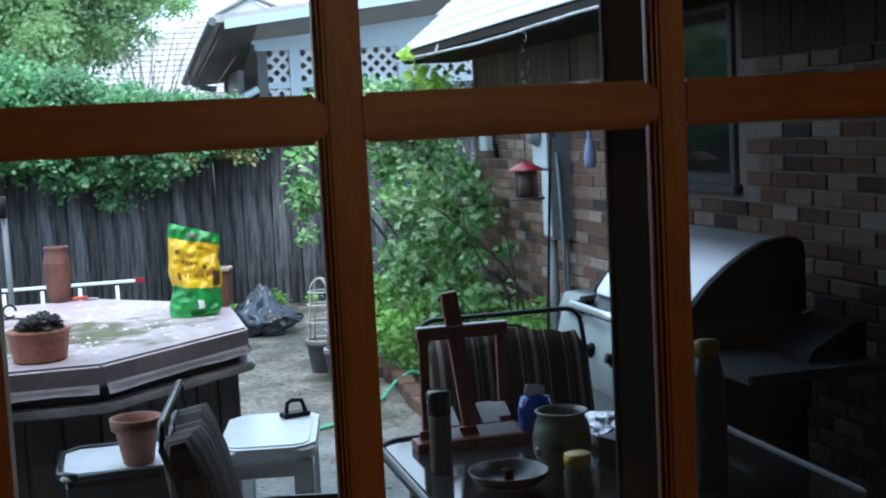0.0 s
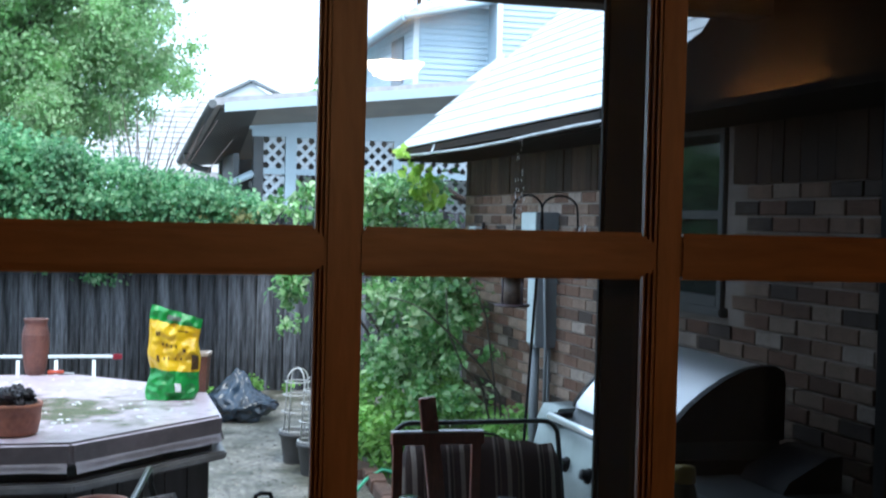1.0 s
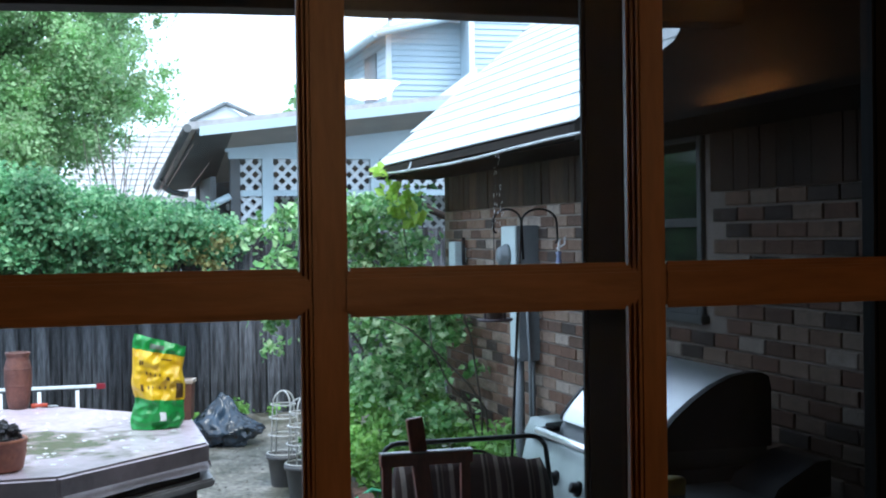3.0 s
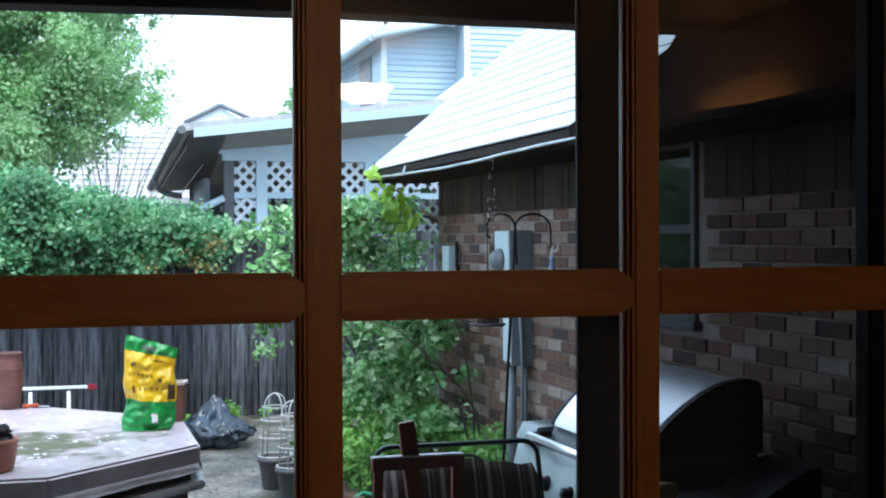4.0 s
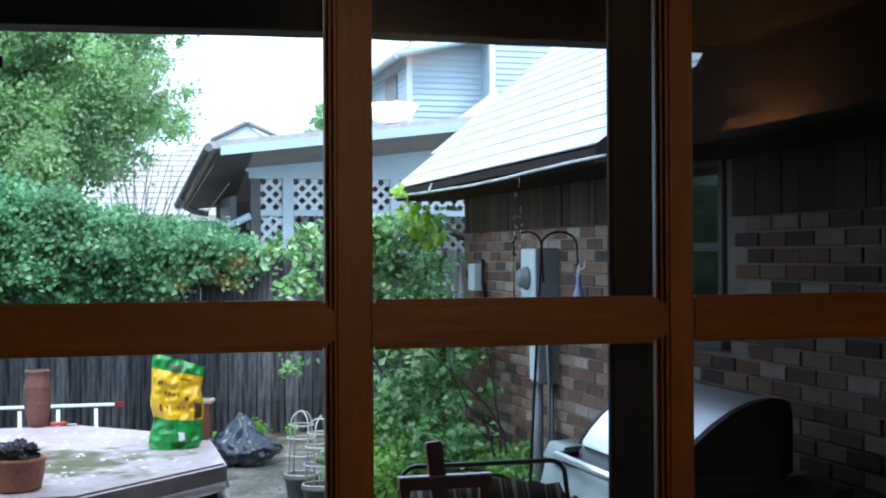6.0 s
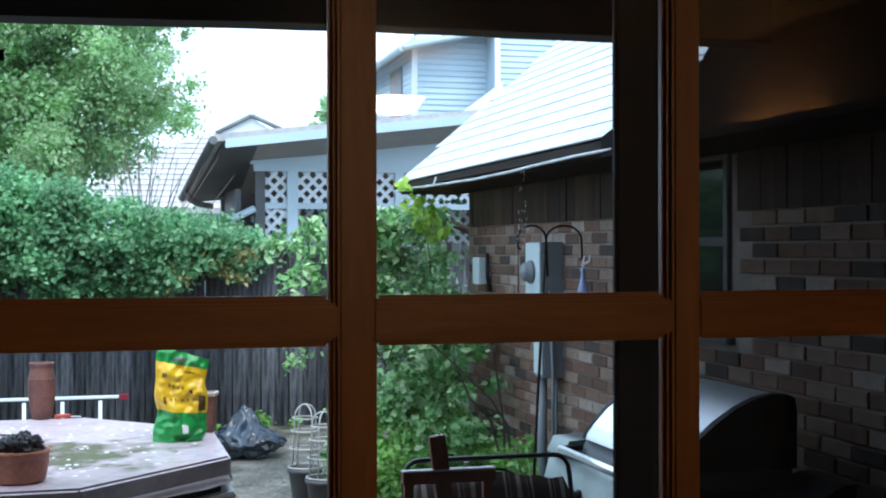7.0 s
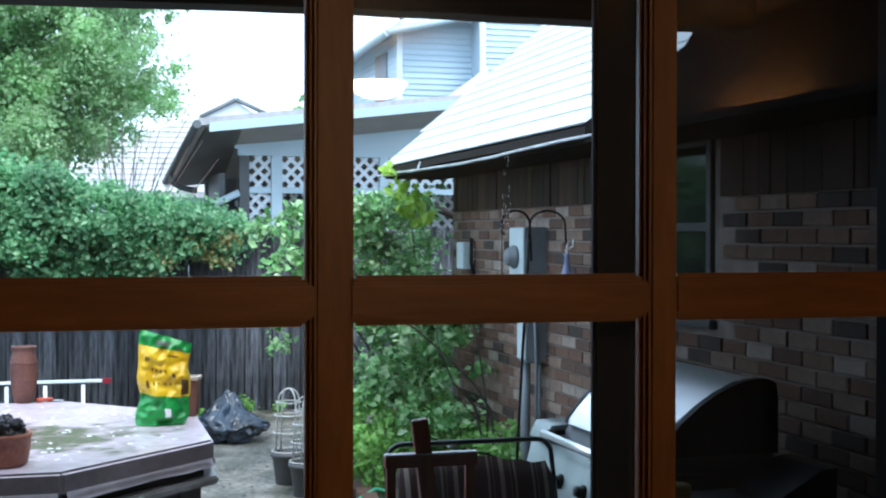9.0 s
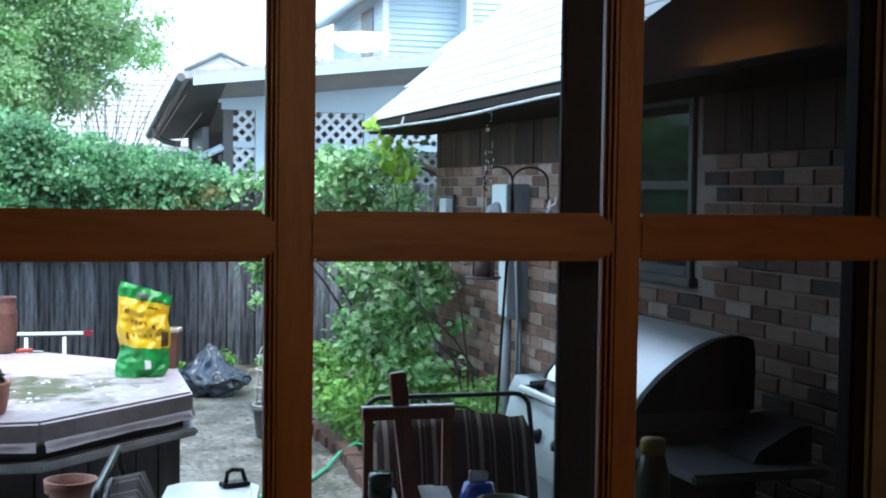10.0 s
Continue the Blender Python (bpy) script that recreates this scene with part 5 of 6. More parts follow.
for v in bm.verts:
    k = 1 + 0.35 * noise.noise(v.co * 2.1) + 0.2 * noise.noise(v.co * 5)
    v.co = (v.co.x * 0.1 * k, v.co.y * 0.12 * k, max(0, v.co.z * 0.05 * k + 0.04))
part("film", bm, M_silver, nb)
bx = thing("purple_box", "small dark purple box on the table", "box", (1.36, 3.28, TZ), 20)
bm = B()
box(bm, (-0.06, -0.05, 0), (0.06, 0.05, 0.07), 0.003)
part("carton", bm, M_purple, bx)
bm = B()
box(bm, (-0.062, -0.052, 0.07), (0.062, 0.052, 0.082), 0.002)
part("lid", bm, M_purple, bx)

# ---- white side table with a black float on it ----
wt = thing("side_table", "white resin side table with arched openings", "side table", (0.545, 4.76, 0.03), -11)
SX, SY, SZ = 0.175, 0.29, 0.56
bm = B()
rc = []
for cx, cy, a0 in ((SX - 0.07, -SY + 0.07, -90), (SX - 0.07, SY - 0.07, 0), (-SX + 0.07, SY - 0.07, 90), (-SX + 0.07, -SY + 0.07, 180)):
    for k in range(6):
        a = radians(a0 + k * 18)
        rc.append((cx + 0.07 * math.cos(a), cy + 0.07 * math.sin(a)))
prism(bm, rc, SZ - 0.05, SZ)
bmesh.ops.bevel(bm, geom=[e for e in bm.edges if abs(e.verts[0].co.z - e.verts[1].co.z) < 0.001], offset=0.014, segments=3, affect="EDGES")
part("top", bm, M_plastic, wt)
bm = B()
prism(bm, [(x * 0.86, y * 0.91) for x, y in rc], SZ, SZ + 0.005)
part("top_panel", bm, M_plastic, wt)
for sx in (-1, 1):
    for sy in (-1, 1):
        bm = B()
        x0, y0 = sx * (SX - 0.012), sy * (SY - 0.012)
        box(bm, (min(x0, x0 - sx * 0.07), min(y0, y0 - sy * 0.07), 0), (max(x0, x0 - sx * 0.07), max(y0, y0 - sy * 0.07), SZ - 0.045), 0.01)
        part("leg", bm, M_plastic, wt)
for s in (-1, 1):
    bm = B()
    box(bm, (-SX + 0.08, s * (SY - 0.02) - 0.006, SZ - 0.11), (SX - 0.08, s * (SY - 0.02) + 0.006, SZ - 0.045), 0.003)
    part("apron", bm, M_plastic, wt)
    bm = B()
    box(bm, (s * (SX - 0.02) - 0.006, -SY + 0.08, SZ - 0.11), (s * (SX - 0.02) + 0.006, SY - 0.08, SZ - 0.045), 0.003)
    part("apron", bm, M_plastic, wt)
bm = B()
box(bm, (-SX + 0.03, -SY + 0.03, 0.14), (SX - 0.03, SY - 0.03, 0.165), 0.005)
part("lower_shelf", bm, M_plastic, wt)
fl = thing("hand_float", "black plastic hand tool with loop handle", "tool", (0.66, 4.92, 0.597), 15)
bm = B()
box(bm, (-0.055, -0.03, 0), (0.055, 0.03, 0.018), 0.004)
part("base", bm, M_black, fl)
bm = B()
tube(bm, [(-0.035, 0, 0.015), (-0.03, 0, 0.055), (-0.01, 0, 0.065), (0.03, 0, 0.06), (0.045, 0, 0.015)], 0.009, 8)
part("handle", bm, M_black, fl)

# ---- small tray table with a clay pot ----
gt = thing("tray_table", "low tray table, sky reflection coloured white on top, dark rim", "side table", (0.0, 4.5, 0.03))
# the sky mirrored in the wet glass top is painted as plain white
bm = B()
box(bm, (-0.2, -0.2, 0.565), (0.22, 0.2, 0.58), 0.006)
part("top", bm, M_plastic, gt, "wet glass top with the sky reflection as white colour")
ol = [(-0.205 + 0.06, -0.205), (0.225 - 0.06, -0.205), (0.225, -0.205 + 0.06), (0.225, 0.145), (0.165, 0.205), (-0.145, 0.205), (-0.205, 0.145), (-0.205, -0.145)]
bm = B()
tube(bm, [(x, y, 0.578) for x, y in ol + ol[:1]], 0.014, 8)
part("rim", bm, M_tube, gt)
for x in (-0.17, 0.19):
    for y in (-0.17, 0.17):
        bm = B()
        tube(bm, [(x, y, 0.57), (x * 1.1, y * 1.1, 0)], 0.016, 8)
        part("leg", bm, M_tube, gt)
bm = B()
box(bm, (-0.19, -0.19, 0.3), (0.21, 0.19, 0.55), 0.01)
part("bin", bm, M_greyplastic, gt)
tp = thing("clay_pot", "empty terracotta flower pot on the tray table", "plant pot", (0.055, 4.40, 0.612))
tp.scale = (0.92, 0.92, 0.92)
bm = B()
lathe(bm, ((0.05, 0), (0.056, 0.003), (0.078, 0.125), (0.092, 0.128), (0.096, 0.17), (0.086, 0.17), (0.07, 0.12), (0.05, 0.02), (0, 0.02)), 36)
part("body", bm, M_terra, tp)

# ---- on the brick wall ----
mb = thing("meter_box", "pale tall electricity meter box on the brick wall", "meter box", (0, 0, 0))
bm = B()
box(bm, (2.555, 7.21, 1.40), (WX + 0.01, 7.48, 1.79), 0.006)
b = part("enclosure", bm, M_grey, mb)
bm = B()
box(bm, (2.565, 7.21, 0.98), (WX + 0.01, 7.36, 1.398), 0.006)
part("enclosure", bm, M_grey, mb)
bm = B()
box(bm, (2.555, 7.215, 1.0), (2.566, 7.355, 1.39), 0.003)
part("front", bm, M_meter, mb, "pale front cover")
bm = B()
box(bm, (2.545, 7.215, 1.41), (2.556, 7.475, 1.785), 0.003)
front = part("front", bm, M_meter, mb, "pale front cover")
bm = B()
lathe(bm, ((0.07, 0), (0.07, 0.02), (0.058, 0.022), (0.054, 0.05), (0.035, 0.065), (0, 0.068)), 24)
k = part("meter", bm, M_grey, front, "round glass-domed meter")
k.matrix_local = pose(2.545, 7.36, 1.61, 0, -90, 0)
for y, r, x in ((7.325, 0.03, 2.6), (7.235, 0.013, 2.655)):
    bm = B()
    tube(bm, [(x, y, 0), (x, y, 0.5), (x, y, 0.985)], r, 10)
    part("conduit", bm, M_grey, mb)
bm = B()
tube(bm, [(2.62, 7.19, 0.3), (2.62, 7.19, 1.0), (2.60, 7.195, 1.5)], 0.011, 6)
part("cable", bm, M_grey, mb)
sb = thing("junction_box", "small pale junction box on the brick wall", "junction box", (0, 0, 0))
bm = B()
box(bm, (2.61, 8.68, 1.5), (WX + 0.01, 8.84, 1.69), 0.006)
part("case", bm, M_meter, sb)
bm = B()
tube(bm, [(2.68, 8.64, 1.45), (2.66, 8.64, 1.55), (2.66, 8.64, 1.72)], 0.014, 8)
part("conduit", bm, M_black, sb)
tapw = thing("garden_tap", "old brass garden tap on the brick wall", "tap", (2.66, 6.75, 0.62))
bm = B()
tube(bm, [(0.05, 0, 0), (-0.03, 0, 0), (-0.075, 0, -0.015), (-0.085, 0, -0.07)], 0.014, 8)
part("spout", bm, M_feeder, tapw)
bm = B()
tube(bm, [(-0.02, 0, 0), (-0.02, 0, 0.05)], 0.008, 6)
tube(bm, [(-0.06, 0, 0.055), (0.02, 0, 0.055)], 0.009, 6)
part("handle", bm, M_feeder, tapw)

# rain water running off the eave
wtr = thing("water_drip", "thin string of rain water falling from the eave", "water", (2.215, 6.55, 0), kind="stuff")
bm = B()
rng = random.Random(14)
for i in range(34):
    z = rng.uniform(1.75, 2.17)
    q = 0.018 + 0.05 * (2.17 - z)
    bmesh.ops.create_icosphere(bm, subdivisions=1, radius=1, matrix=Matrix.Translation((rng.uniform(-q, q), rng.uniform(-q, q), z)) @ Matrix.Diagonal((0.0011, 0.0011, rng.uniform(0.005, 0.016), 1)))
part("drops", bm, mdrop, wtr)

# ---- double shepherd's hook with feeders ----
hk = thing("shepherd_hook", "black double garden hook leaning by the wall", "hook", (0, 0, 0))
bm = B()
tube(bm, [(2.27, 6.6, 0), (2.30, 6.6, 0.65), (2.345, 6.6, 1.45), (2.36, 6.6, 1.72)], 0.008, 8)
part("pole", bm, M_black, hk)
for s, ex, ez, px in ((-1, 2.206, 1.757, 2.29), (1, 2.575, 1.70, 2.47)):
    bm = B()
    w = abs(ex - 2.37) / 2
    tube(bm, [(2.375 if s > 0 else 2.355, 6.6, 1.6)] + [(2.365 + s * w - s * w * math.cos(q), 6.6, 1.80 + 0.075 * math.sin(q)) for q in [math.pi * i / 10 for i in range(11)]] + [(ex, 6.6, ez), (ex - s * 0.015, 6.6, ez - 0.012)], 0.0065, 8)
    part("crook", bm, M_black, hk)
fd = thing("bird_feeder", "small red-roofed lantern bird feeder on a hook", "bird feeder", (2.206, 6.6, 1.27))
bm = B()
lathe(bm, ((0.03, 0.205), (0.05, 0.19), (0.095, 0.165), (0.098, 0.16), (0.0, 0.165)), 24)
part("roof", bm, M_red, fd, "dark red roof")
bm = B()
lathe(bm, ((0.0, 0.0), (0.095, 0.0), (0.1, 0.012), (0.09, 0.014), (0.0, 0.01)), 24)
part("tray", bm, M_feeder, fd)
bm = B()
lathe(bm, ((0.045, 0.012), (0.045, 0.16)), 20)
part("tube", bm, M_seed, fd, "clear tube with seed")
for i in range(4):
    bm = B()
    a = i * math.pi / 2 + 0.5
    tube(bm, [(0.075 * math.cos(a), 0.075 * math.sin(a), 0.008), (0.075 * math.cos(a), 0.075 * math.sin(a), 0.168)], 0.005, 6)
    part("bar", bm, M_feeder, fd)
bm = B()
tube(bm, [(0, 0, 0.2), (0, 0, 0.35), (0, 0, 0.49)], 0.003, 6)
part("wire", bm, M_black, fd)
ch = thing("hanging_feeder", "slim periwinkle bottle feeder hanging from a hook", "bird feeder", (2.58, 6.6, 1.42))
bm = B()
lathe(bm, ((0.0, 0), (0.03, 0.005), (0.036, 0.05), (0.03, 0.11), (0.016, 0.16), (0.011, 0.2), (0.018, 0.215), (0.0, 0.225)), 20)
part("bottle", bm, M_chime, ch)
bm = B()
tube(bm, [(0, 0, 0.22), (0.005, 0, 0.29)], 0.006, 6)
tube(bm, [(-0.01, 0, 0.235), (0.035, 0, 0.26), (0.04, 0, 0.3)], 0.006, 6)
part("hanger", bm, M_paper, ch)
bf = thing("blue_feeder", "small dark blue feeder hanging in the bush", "bird feeder", (2.13, 9.05, 1.19))
bm = B()
lathe(bm, ((0.0, 0), (0.04, 0.005), (0.042, 0.08), (0.03, 0.12), (0.045, 0.15), (0, 0.18)), 18)
part("body", bm, mat("dark_blue_glass", (0.02, 0.04, 0.16), 0.2, fine=0.08), bf)
bm = B()
tube(bm, [(0, 0, 0.17), (0.03, 0.1, 0.6), (0.05, 0.25, 0.75)], 0.003, 5)
part("wire", bm, M_black, bf)

# ---- neighbour's garden room with lattice ----
nr = thing("garden_room", "pale blue neighbouring garden room with white lattice", "house", (0, 0, 0))
FY = 17.15
def slab(pts, thick):
    bm = B()
    f = bm.faces.new([bm.verts.new(p) for p in pts])
    for x in bmesh.ops.extrude_face_region(bm, geom=[f])["geom"]:
        if isinstance(x, bmesh.types.BMVert):
            x.co.z -= thick
    return bm


part("roof", slab(((1.52, FY, 3.27), (6.5, FY, 3.85), (6.5, 20, 3.1), (1.28, 19.9, 2.58)), 0.1), M_farroof, nr, "grey shingle roof")
# soffit in two tones: its deeper shade at the left is coloured in
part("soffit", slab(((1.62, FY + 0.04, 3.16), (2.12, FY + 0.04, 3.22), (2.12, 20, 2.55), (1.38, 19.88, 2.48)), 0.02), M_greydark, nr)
part("soffit", slab(((2.12, FY + 0.04, 3.22), (6.5, FY + 0.04, 3.74), (6.5, 20, 2.99), (2.12, 20, 2.55)), 0.02), M_soffit, nr, "soffit with its shade as grey-brown colour")
bm = B()
v = [bm.verts.new(p) for p in ((1.66, FY - 0.02, 3.09), (6.5, FY - 0.02, 3.66), (6.5, FY - 0.02, 3.79), (1.66, FY - 0.02, 3.21))]
f = bm.faces.new(v)
for x in bmesh.ops.extrude_face_region(bm, geom=[f])["geom"]:
    if isinstance(x, bmesh.types.BMVert):
        x.co.y += 0.03
part("fascia", bm, M_pale, nr, "pale blue fascia board")
bm = B()
tube(bm, [(1.5, FY - 0.02, 3.19), (1.27, 19.85, 2.53)], 0.06, 8)
part("gutter", bm, M_greydark, nr, "dark gutter")
bm = B()
tube(bm, [(1.31, 19.3, 2.62), (1.33, 19.25, 2.5), (1.45, 19.2, 2.42), (1.66, 19.1, 2.38)], 0.045, 8)
part("downpipe", bm, M_greydark, nr)
PY = 18.1
bm = B()
box(bm, (2.14, PY - 0.05, 2.845), (6.6, PY + 0.05, 2.94), 0.005)
part("header", bm, M_pale, nr)
bm = B()
v = [bm.verts.new(p) for p in ((2.10, PY - 0.03, 2.94), (6.6, PY - 0.03, 2.94), (6.6, PY - 0.03, 3.50), (2.10, PY - 0.03, 3.02))]
f = bm.faces.new(v)
for x in bmesh.ops.extrude_face_region(bm, geom=[f])["geom"]:
    if isinstance(x, bmesh.types.BMVert):
        x.co.y += 0.08
part("gable_wall", bm, M_pale, nr, "pale blue panel shaded by the roof")
bm = B()
box(bm, (2.16, PY - 0.05, 0), (2.30, PY + 0.07, 2.842), 0.004)
part("post", bm, M_greydark, nr, "dark corner post")
for x0, x1 in ((2.61, 2.765), (4.17, 4.30)):
    bm = B()
    box(bm, (x0, PY - 0.06, 0), (x1, PY + 0.06, 2.844), 0.004)
    part("post", bm, M_pale, nr, "pale blue post")
for x0, x1 in ((2.30, 2.61), (2.765, 4.17), (4.30, 6.5)):
    bm = B()
    box(bm, (x0, PY - 0.035, 2.32), (x1, PY + 0.035, 2.405))
    part("rail", bm, M_pale, nr)


def lattice(x0, x1, z0, z1, y, step=0.176, w=0.052):
    """Two layers of crossed slats, cut to the opening."""
    bm = B()
    for s, dy in ((1, 0.0), (-1, 0.012)):
        k = x0 - (z1 - z0)
        while k < x1 + (z1 - z0):
            a, b = (k, z0), (k + (z1 - z0), z1)
            if s < 0:
                a, b = (k + (z1 - z0), z0), (k, z1)
            lo, hi = 0.0, 1.0
            dx = b[0] - a[0]
            for lim, sg in ((x0, 1), (x1, -1)):
                t = (lim - a[0]) / dx
                if (dx > 0) == (sg > 0):
                    lo = max(lo, t)
                else:
                    hi = min(hi, t)
            if hi > lo + 0.02:
                p = Vector((a[0] + dx * lo, y + dy, z0 + (z1 - z0) * lo))
                q = Vector((a[0] + dx * hi, y + dy, z0 + (z1 - z0) * hi))
                c = (p + q) / 2
                obox(bm, Matrix.Translation(c) @ Matrix.Rotation(-math.atan2(q.z - p.z, q.x - p.x), 4, "Y"), ((q - p).length, 0.01, w))
            k += step
    return bm


for x0, x1, z0, z1 in ((2.30, 2.61, 2.405, 2.845), (2.765, 4.17, 2.405, 2.845), (4.30, 6.5, 2.405, 2.845), (2.30, 2.61, 1.1, 2.32)):
    tagged(part("lattice", lattice(x0, x1, z0, z1, PY), M_lattice, nr, "white crossed lattice slats"), kind="stuff")
tagged(part("lattice", lattice(2.3, 6.0, 1.3, 2.36, 19.7, 0.19, 0.055), M_lattice, nr, "white crossed lattice slats"), kind="stuff")
# back and side walls are dark grey to paint in the shade behind the lattice
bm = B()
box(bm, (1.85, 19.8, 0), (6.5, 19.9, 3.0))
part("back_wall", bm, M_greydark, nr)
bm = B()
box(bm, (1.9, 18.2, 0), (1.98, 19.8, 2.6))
part("side_wall", bm, M_greydark, nr, "side wall with its shade as dark grey colour")
# added wall that shuts side light out, so the lattice gaps go dark
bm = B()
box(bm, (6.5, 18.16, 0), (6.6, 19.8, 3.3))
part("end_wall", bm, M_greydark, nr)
bm = B()
tube(bm, [(1.6, 18.2, 2.05), (2.15, PY - 0.1, 2.32)], 0.05, 6)
part("brace", bm, M_pale, nr)
bm = B()
tube(bm, [(4.0, 16.2, 2.3), (5.3, 16.2, 1.75)], 0.05, 6)
br = part("shade_arm", bm, M_dark, nr, "dark red wooden arm")

# ---- far house with a gable ----
fh = thing("far_house", "distant house with pale grey shingle roof", "house", (0, 0, 0))
bm = B()
box(bm, (0.6, 30.6, 0), (9, 38, 2.7))
part("wall", bm, M_pale, fh)
bm = B()
q = [bm.verts.new(p) for p in ((-0.25, 30, 2.70), (9.0, 30, 2.70), (9.0, 33, 4.80), (3.1, 33, 4.80), (0.0, 31.3, 3.60))]
bm.faces.new(q)
for x in bmesh.ops.extrude_face_region(bm, geom=list(bm.faces))["geom"]:
    if isinstance(x, bmesh.types.BMVert):
        x.co.z -= 0.12
part("roof", bm, M_farroof, fh, "pale grey shingle roof")
rows_bm = B()
for i in range(15):
    f = i / 15
    xl = -0.2 if f < 0.43 else -0.1 + (f - 0.43) / 0.57 * 3.2
    box(rows_bm, (xl, 30 + 3 * f - 0.012, 2.70 + 2.1 * f), (8.9, 30 + 3 * f + 0.012, 2.716 + 2.1 * f))
tagged(part("shingle_rows", rows_bm, M_farroof, fh), kind="stuff")
bm = B()
v = [bm.verts.new(p) for p in ((2.95, 31.9, 4.6), (4.4, 31.9, 4.6), (3.72, 31.9, 5.02))]
f = bm.faces.new(v)
for x in bmesh.ops.extrude_face_region(bm, geom=[f])["geom"]:
    if isinstance(x, bmesh.types.BMVert):
        x.co.y += 2
part("gable", bm, M_white, fh, "white gable end")
for a, b in (((2.85, 31.85, 4.6), (3.72, 31.85, 5.06)), ((3.72, 31.85, 5.06), (4.7, 31.85, 4.62))):
    bm = B()
    tube(bm, [a, b], 0.06, 6)
    part("bargeboard", bm, M_grey, fh)

# ---- two-storey blue house ----
bh = thing("blue_house", "two-storey pale blue house with lap siding", "house", (0, 0, 0))
bm = B()
box(bm, (6.95, 28.05, 0), (14, 34, 6.55))
part("wall", bm, M_siding, bh)
bm = B()
box(bm, (8.62, 27.2, 0), (14, 28.05, 7.6))
part("bay", bm, M_siding, bh)
lap = None
for x0, x1, y, z1 in ((6.95, 8.62, 28.05, 6.5), (8.62, 12.6, 27.2, 7.4)):
    z = 4.1
    lap = None
    while z < z1:
        if lap is None:
            bm = B()
            c = [bm.verts.new(p) for p in ((x0, 0, 0), (x1, 0, 0), (x1, -0.005, 0.128), (x0, -0.005, 0.128), (x0, -0.03, 0), (x1, -0.03, 0))]
            bm.faces.new((c[4], c[5], c[2], c[3]))
            bm.faces.new((c[0], c[4], c[5], c[1])[::-1])
            bm.faces.new((c[0], c[3], c[4]))
            bm.faces.new((c[1], c[5], c[2]))
            p = part("siding_board", bm, M_siding, bh)
            lap = p.data
        else:
            p = part("siding_board", lap, M_siding, bh)
        p.location = (0, y, z)
        z += 0.13
z = 4.1
lap = None
while z < 6.4:
    if lap is None:
        bm = B()
        box(bm, (-0.025, 0, 0), (0, 4.5, 0.12))
        p = part("siding_board", bm, M_siding, bh)
        lap = p.data
    else:
        p = part("siding_board", lap, M_siding, bh)
    p.location = (6.95, 28.1, z)
    z += 0.13
for x, y, z1 in ((6.92, 28.0, 6.4), (8.6, 27.14, 7.6)):
    bm = B()
    box(bm, (x - 0.06, y - 0.03, 3.5), (x + 0.06, y + 0.05, z1))
    part("corner_board", bm, M_white, bh)
bm = B()
box(bm, (6.9, 29.2, 4.9), (6.94, 30.4, 6.0))
part("window", bm, M_grey, bh)
part("roof", slab(((6.55, 27.5, 6.28), (9.6, 27.5, 7.0), (9.6, 34, 7.4), (6.2, 34, 6.0)), 0.12), M_farroof, bh, "grey shingle roof")
bm = B()
tube(bm, [(6.52, 27.48, 6.17), (9.6, 27.48, 6.9)], 0.075, 6)
part("eave_board", bm, M_pale, bh, "pale blue eave board")
bm = B()
tube(bm, [(6.52, 27.48, 6.17), (6.2, 34, 5.9)], 0.09, 6)
part("eave_board", bm, M_pale, bh, "pale blue eave board")
bm = B()
q = [bm.verts.new((x, y, z)) for y in (26.95, 27.1) for x, z in ((7.5, 4.55), (8.66, 5.42), (8.66, 4.3))]
for f in ((0, 1, 2), (5, 4, 3), (0, 3, 4, 1), (1, 4, 5, 2), (2, 5, 3, 0)):
    bm.faces.new([q[k] for k in f])
part("lower_gable", bm, M_white, bh, "smooth pale grey lower gable")

# ---- shingles of the wing roof ----
rng = random.Random(31)
SLN = math.atan(SL)
course, i0 = 0.14, 0
near_sh, far_sh = [], B()
shapes = []
for w_ in (0.28, 0.31, 0.34):
    bm = B()
    box(bm, (0, 0.003, 0), (0.30, w_ - 0.003, 0.008))
    bmesh.ops.recalc_face_normals(bm, faces=bm.faces)
    me = bpy.data.meshes.new("shingle")
    bm.to_mesh(me)
    bm.free()
    me.materials.append(M_shingle)
    shapes.append((w_, me))
count = 0
fv, ff = [], []
for r_ in range(38):
    y = 2.2 + rng.uniform(0, 0.25)
    s = r_ * course
    while y < 9.62:
        w_, me = rng.choice(shapes)
        x, z = EX - 0.03 + s * math.cos(SLN), EZ - 0.012 + s * math.sin(SLN)
        m = Matrix.Translation((x, y, z)) @ Matrix.Rotation(-SLN + 0.03, 4, "Y")
        if y + w_ > 9.64:
            break
        if r_ < 14 and 5.7 < y and count < 300:
            p = part("shingle", me, M_shingle, roof)
            p.matrix_local = m
            count += 1
        else:
            k = len(fv)
            fv += [m @ v.co for v in me.vertices]
            ff += [[k + j for j in f.vertices] for f in me.polygons]
        y += w_
me = bpy.data.meshes.new("shingles_rest")
me.from_pydata([tuple(v) for v in fv], [], ff)
me.materials.append(M_shinglej)
p = part("shingles_rest", me, M_shinglej, roof)
tagged(p, kind="stuff")

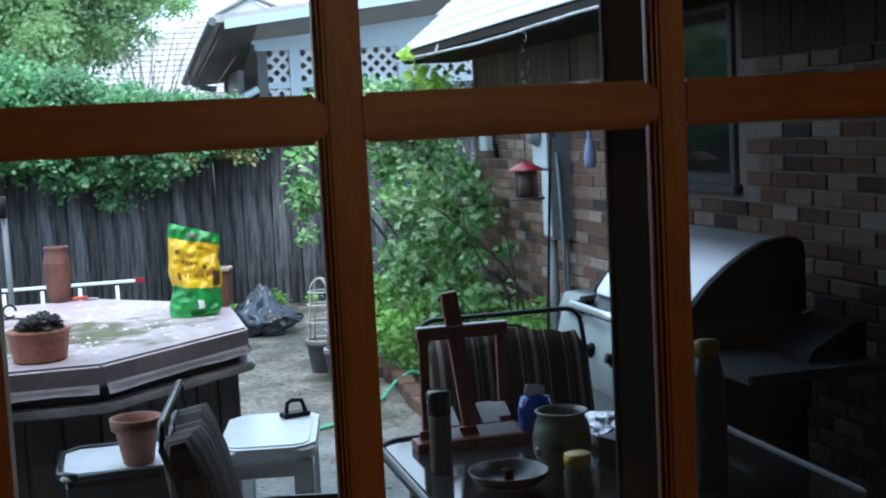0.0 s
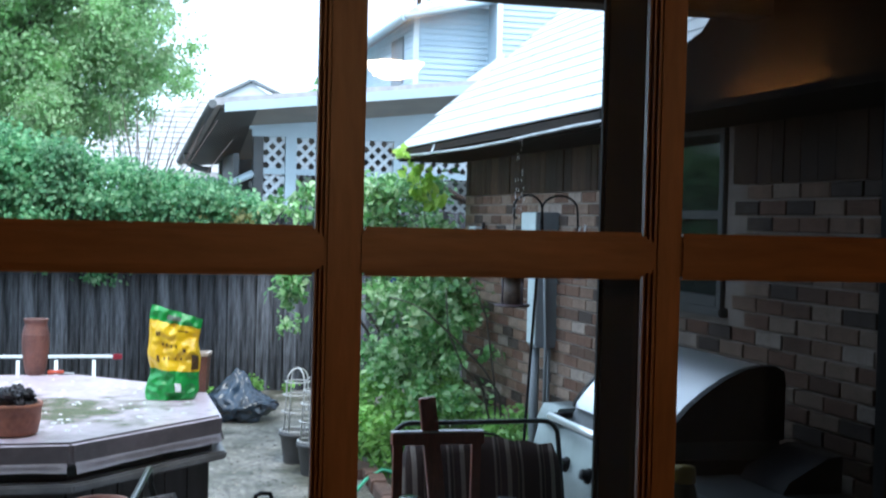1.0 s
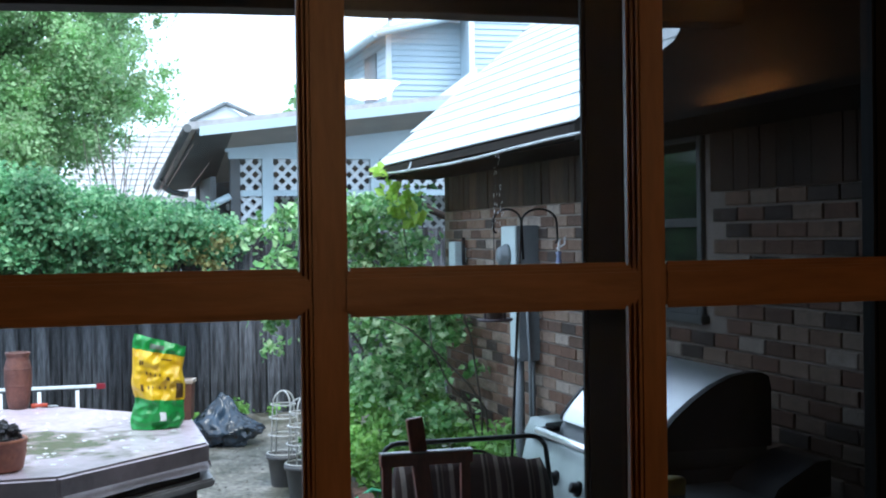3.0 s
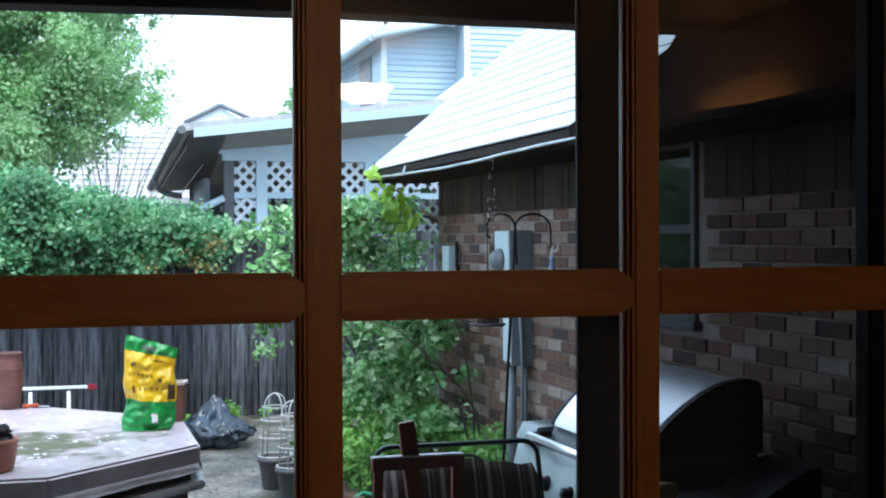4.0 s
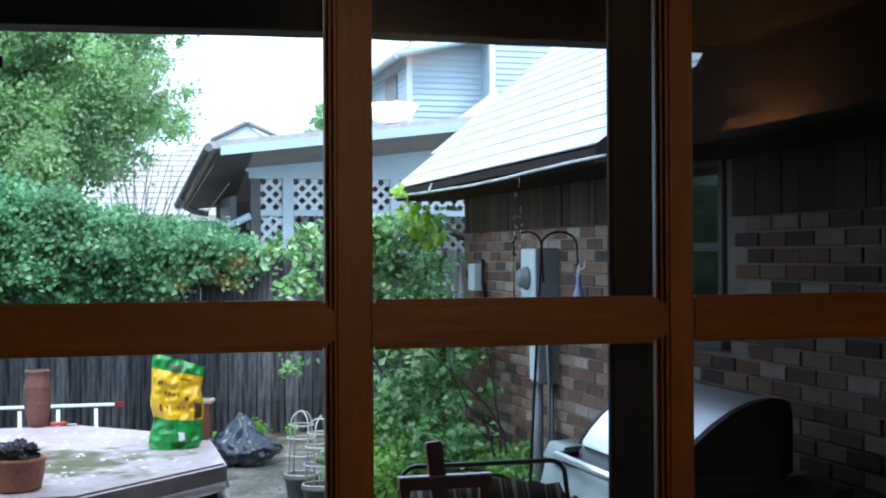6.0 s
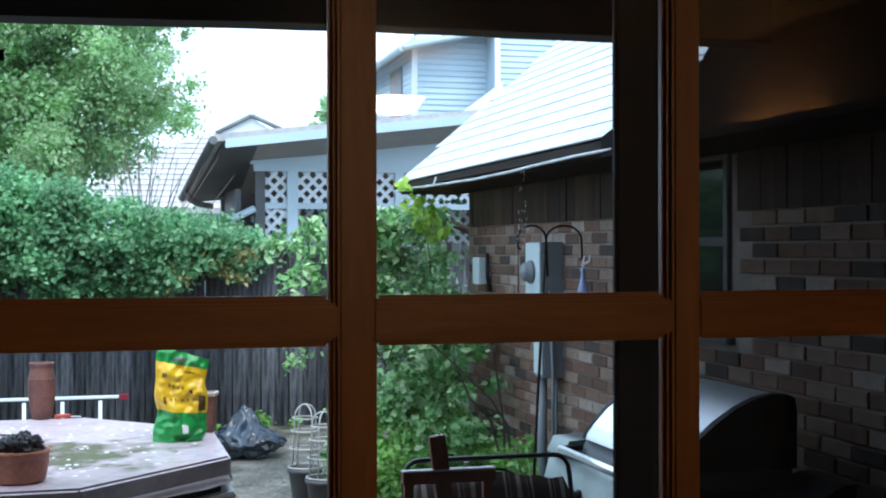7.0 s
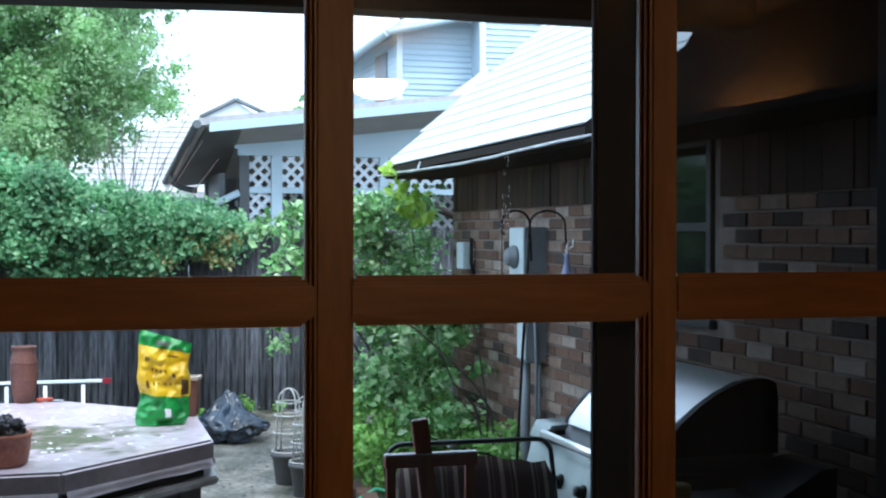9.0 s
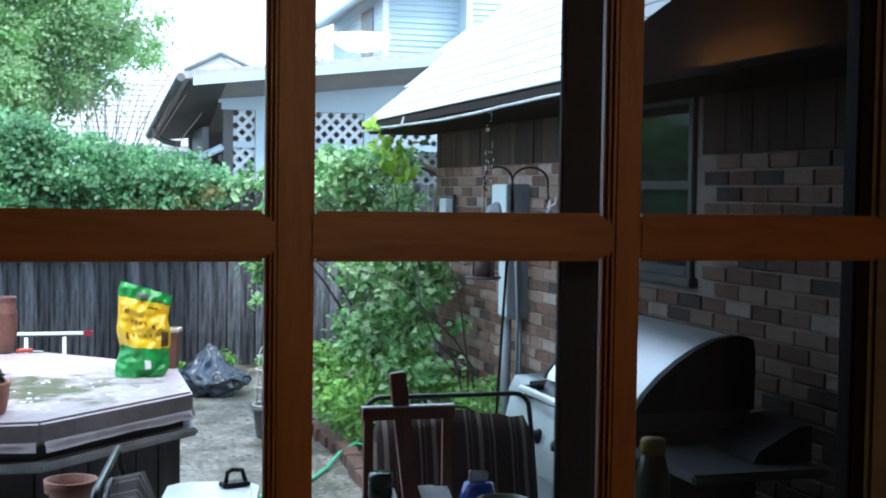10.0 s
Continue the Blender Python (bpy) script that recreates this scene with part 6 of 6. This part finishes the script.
# ---- bricks of the wall ----
L_, H_, C_ = 0.203, 0.0575, 0.0677
rng = random.Random(77)
def brickmesh(length, k):
    bm = B()
    box(bm, (0, 0, 0), (0.02, length, H_))
    bmesh.ops.bevel(bm, geom=[e for e in bm.edges if all(v.co.x < 0.001 for v in e.verts)], offset=0.004, segments=1, affect="EDGES")
    for v in bm.verts:
        v.co.x += 0.002 * noise.noise((v.co.y * 30, v.co.z * 40, k * 7.3))
    bmesh.ops.recalc_face_normals(bm, faces=bm.faces)
    me = bpy.data.meshes.new("brick")
    bm.to_mesh(me)
    bm.free()
    me.materials.append(M_brick)
    return me


full = [brickmesh(L_, k) for k in range(4)]
count = 0
fv, ff = [], []
for c in range(28):
    z = 0.02 + c * C_
    y = 1.0 + (0.1065 if c % 2 else 0)
    while y + L_ < WEND:
        me = rng.choice(full)
        in_win = y + L_ > WY0 - 0.02 and y < WY1 + 0.02 and z + H_ > WZ0 - 0.045 and z < WZ1
        if not in_win:
            m = Matrix.Translation((WX + rng.uniform(-0.003, 0.002), y + rng.uniform(-0.002, 0.002), z))
            if ((3.3 < y < 5.0 and 0.78 < z < 1.66) or (6.3 < y < 7.5 and 0.72 < z < 2.0)) and count < 300:
                p = part("brick", me, M_brick, wall_east)
                p.matrix_local = m
                count += 1
            else:
                k = len(fv)
                fv += [m @ v.co for v in me.vertices]
                ff += [[k + j for j in f.vertices] for f in me.polygons]
        y += L_ + 0.01
me = bpy.data.meshes.new("bricks_rest")
me.from_pydata([tuple(v) for v in fv], [], ff)
me.materials.append(M_brickj)
tagged(part("bricks_rest", me, M_brickj, wall_east), kind="stuff")

# ---- upright boards over the bricks, under the eave ----
shapes = []
for w_ in (0.085, 0.105, 0.125):
    bm = B()
    box(bm, (WX - 0.008, 0.0005, 1.912), (WX + 0.014, w_ - 0.0005, 2.168), 0.002)
    bmesh.ops.recalc_face_normals(bm, faces=bm.faces)
    me = bpy.data.meshes.new("frieze_board")
    bm.to_mesh(me)
    bm.free()
    me.materials.append(M_frieze)
    shapes.append((w_, me))
y = 1.0
while y < WEND - 0.13:
    w_, me = rng.choice(shapes)
    if not (y + w_ > WY0 - 0.04 and y < WY1 + 0.04):
        p = part("frieze_board", me, M_frieze, wall_east)
        p.location = (rng.uniform(-0.004, 0.003), y, 0)
    y += w_
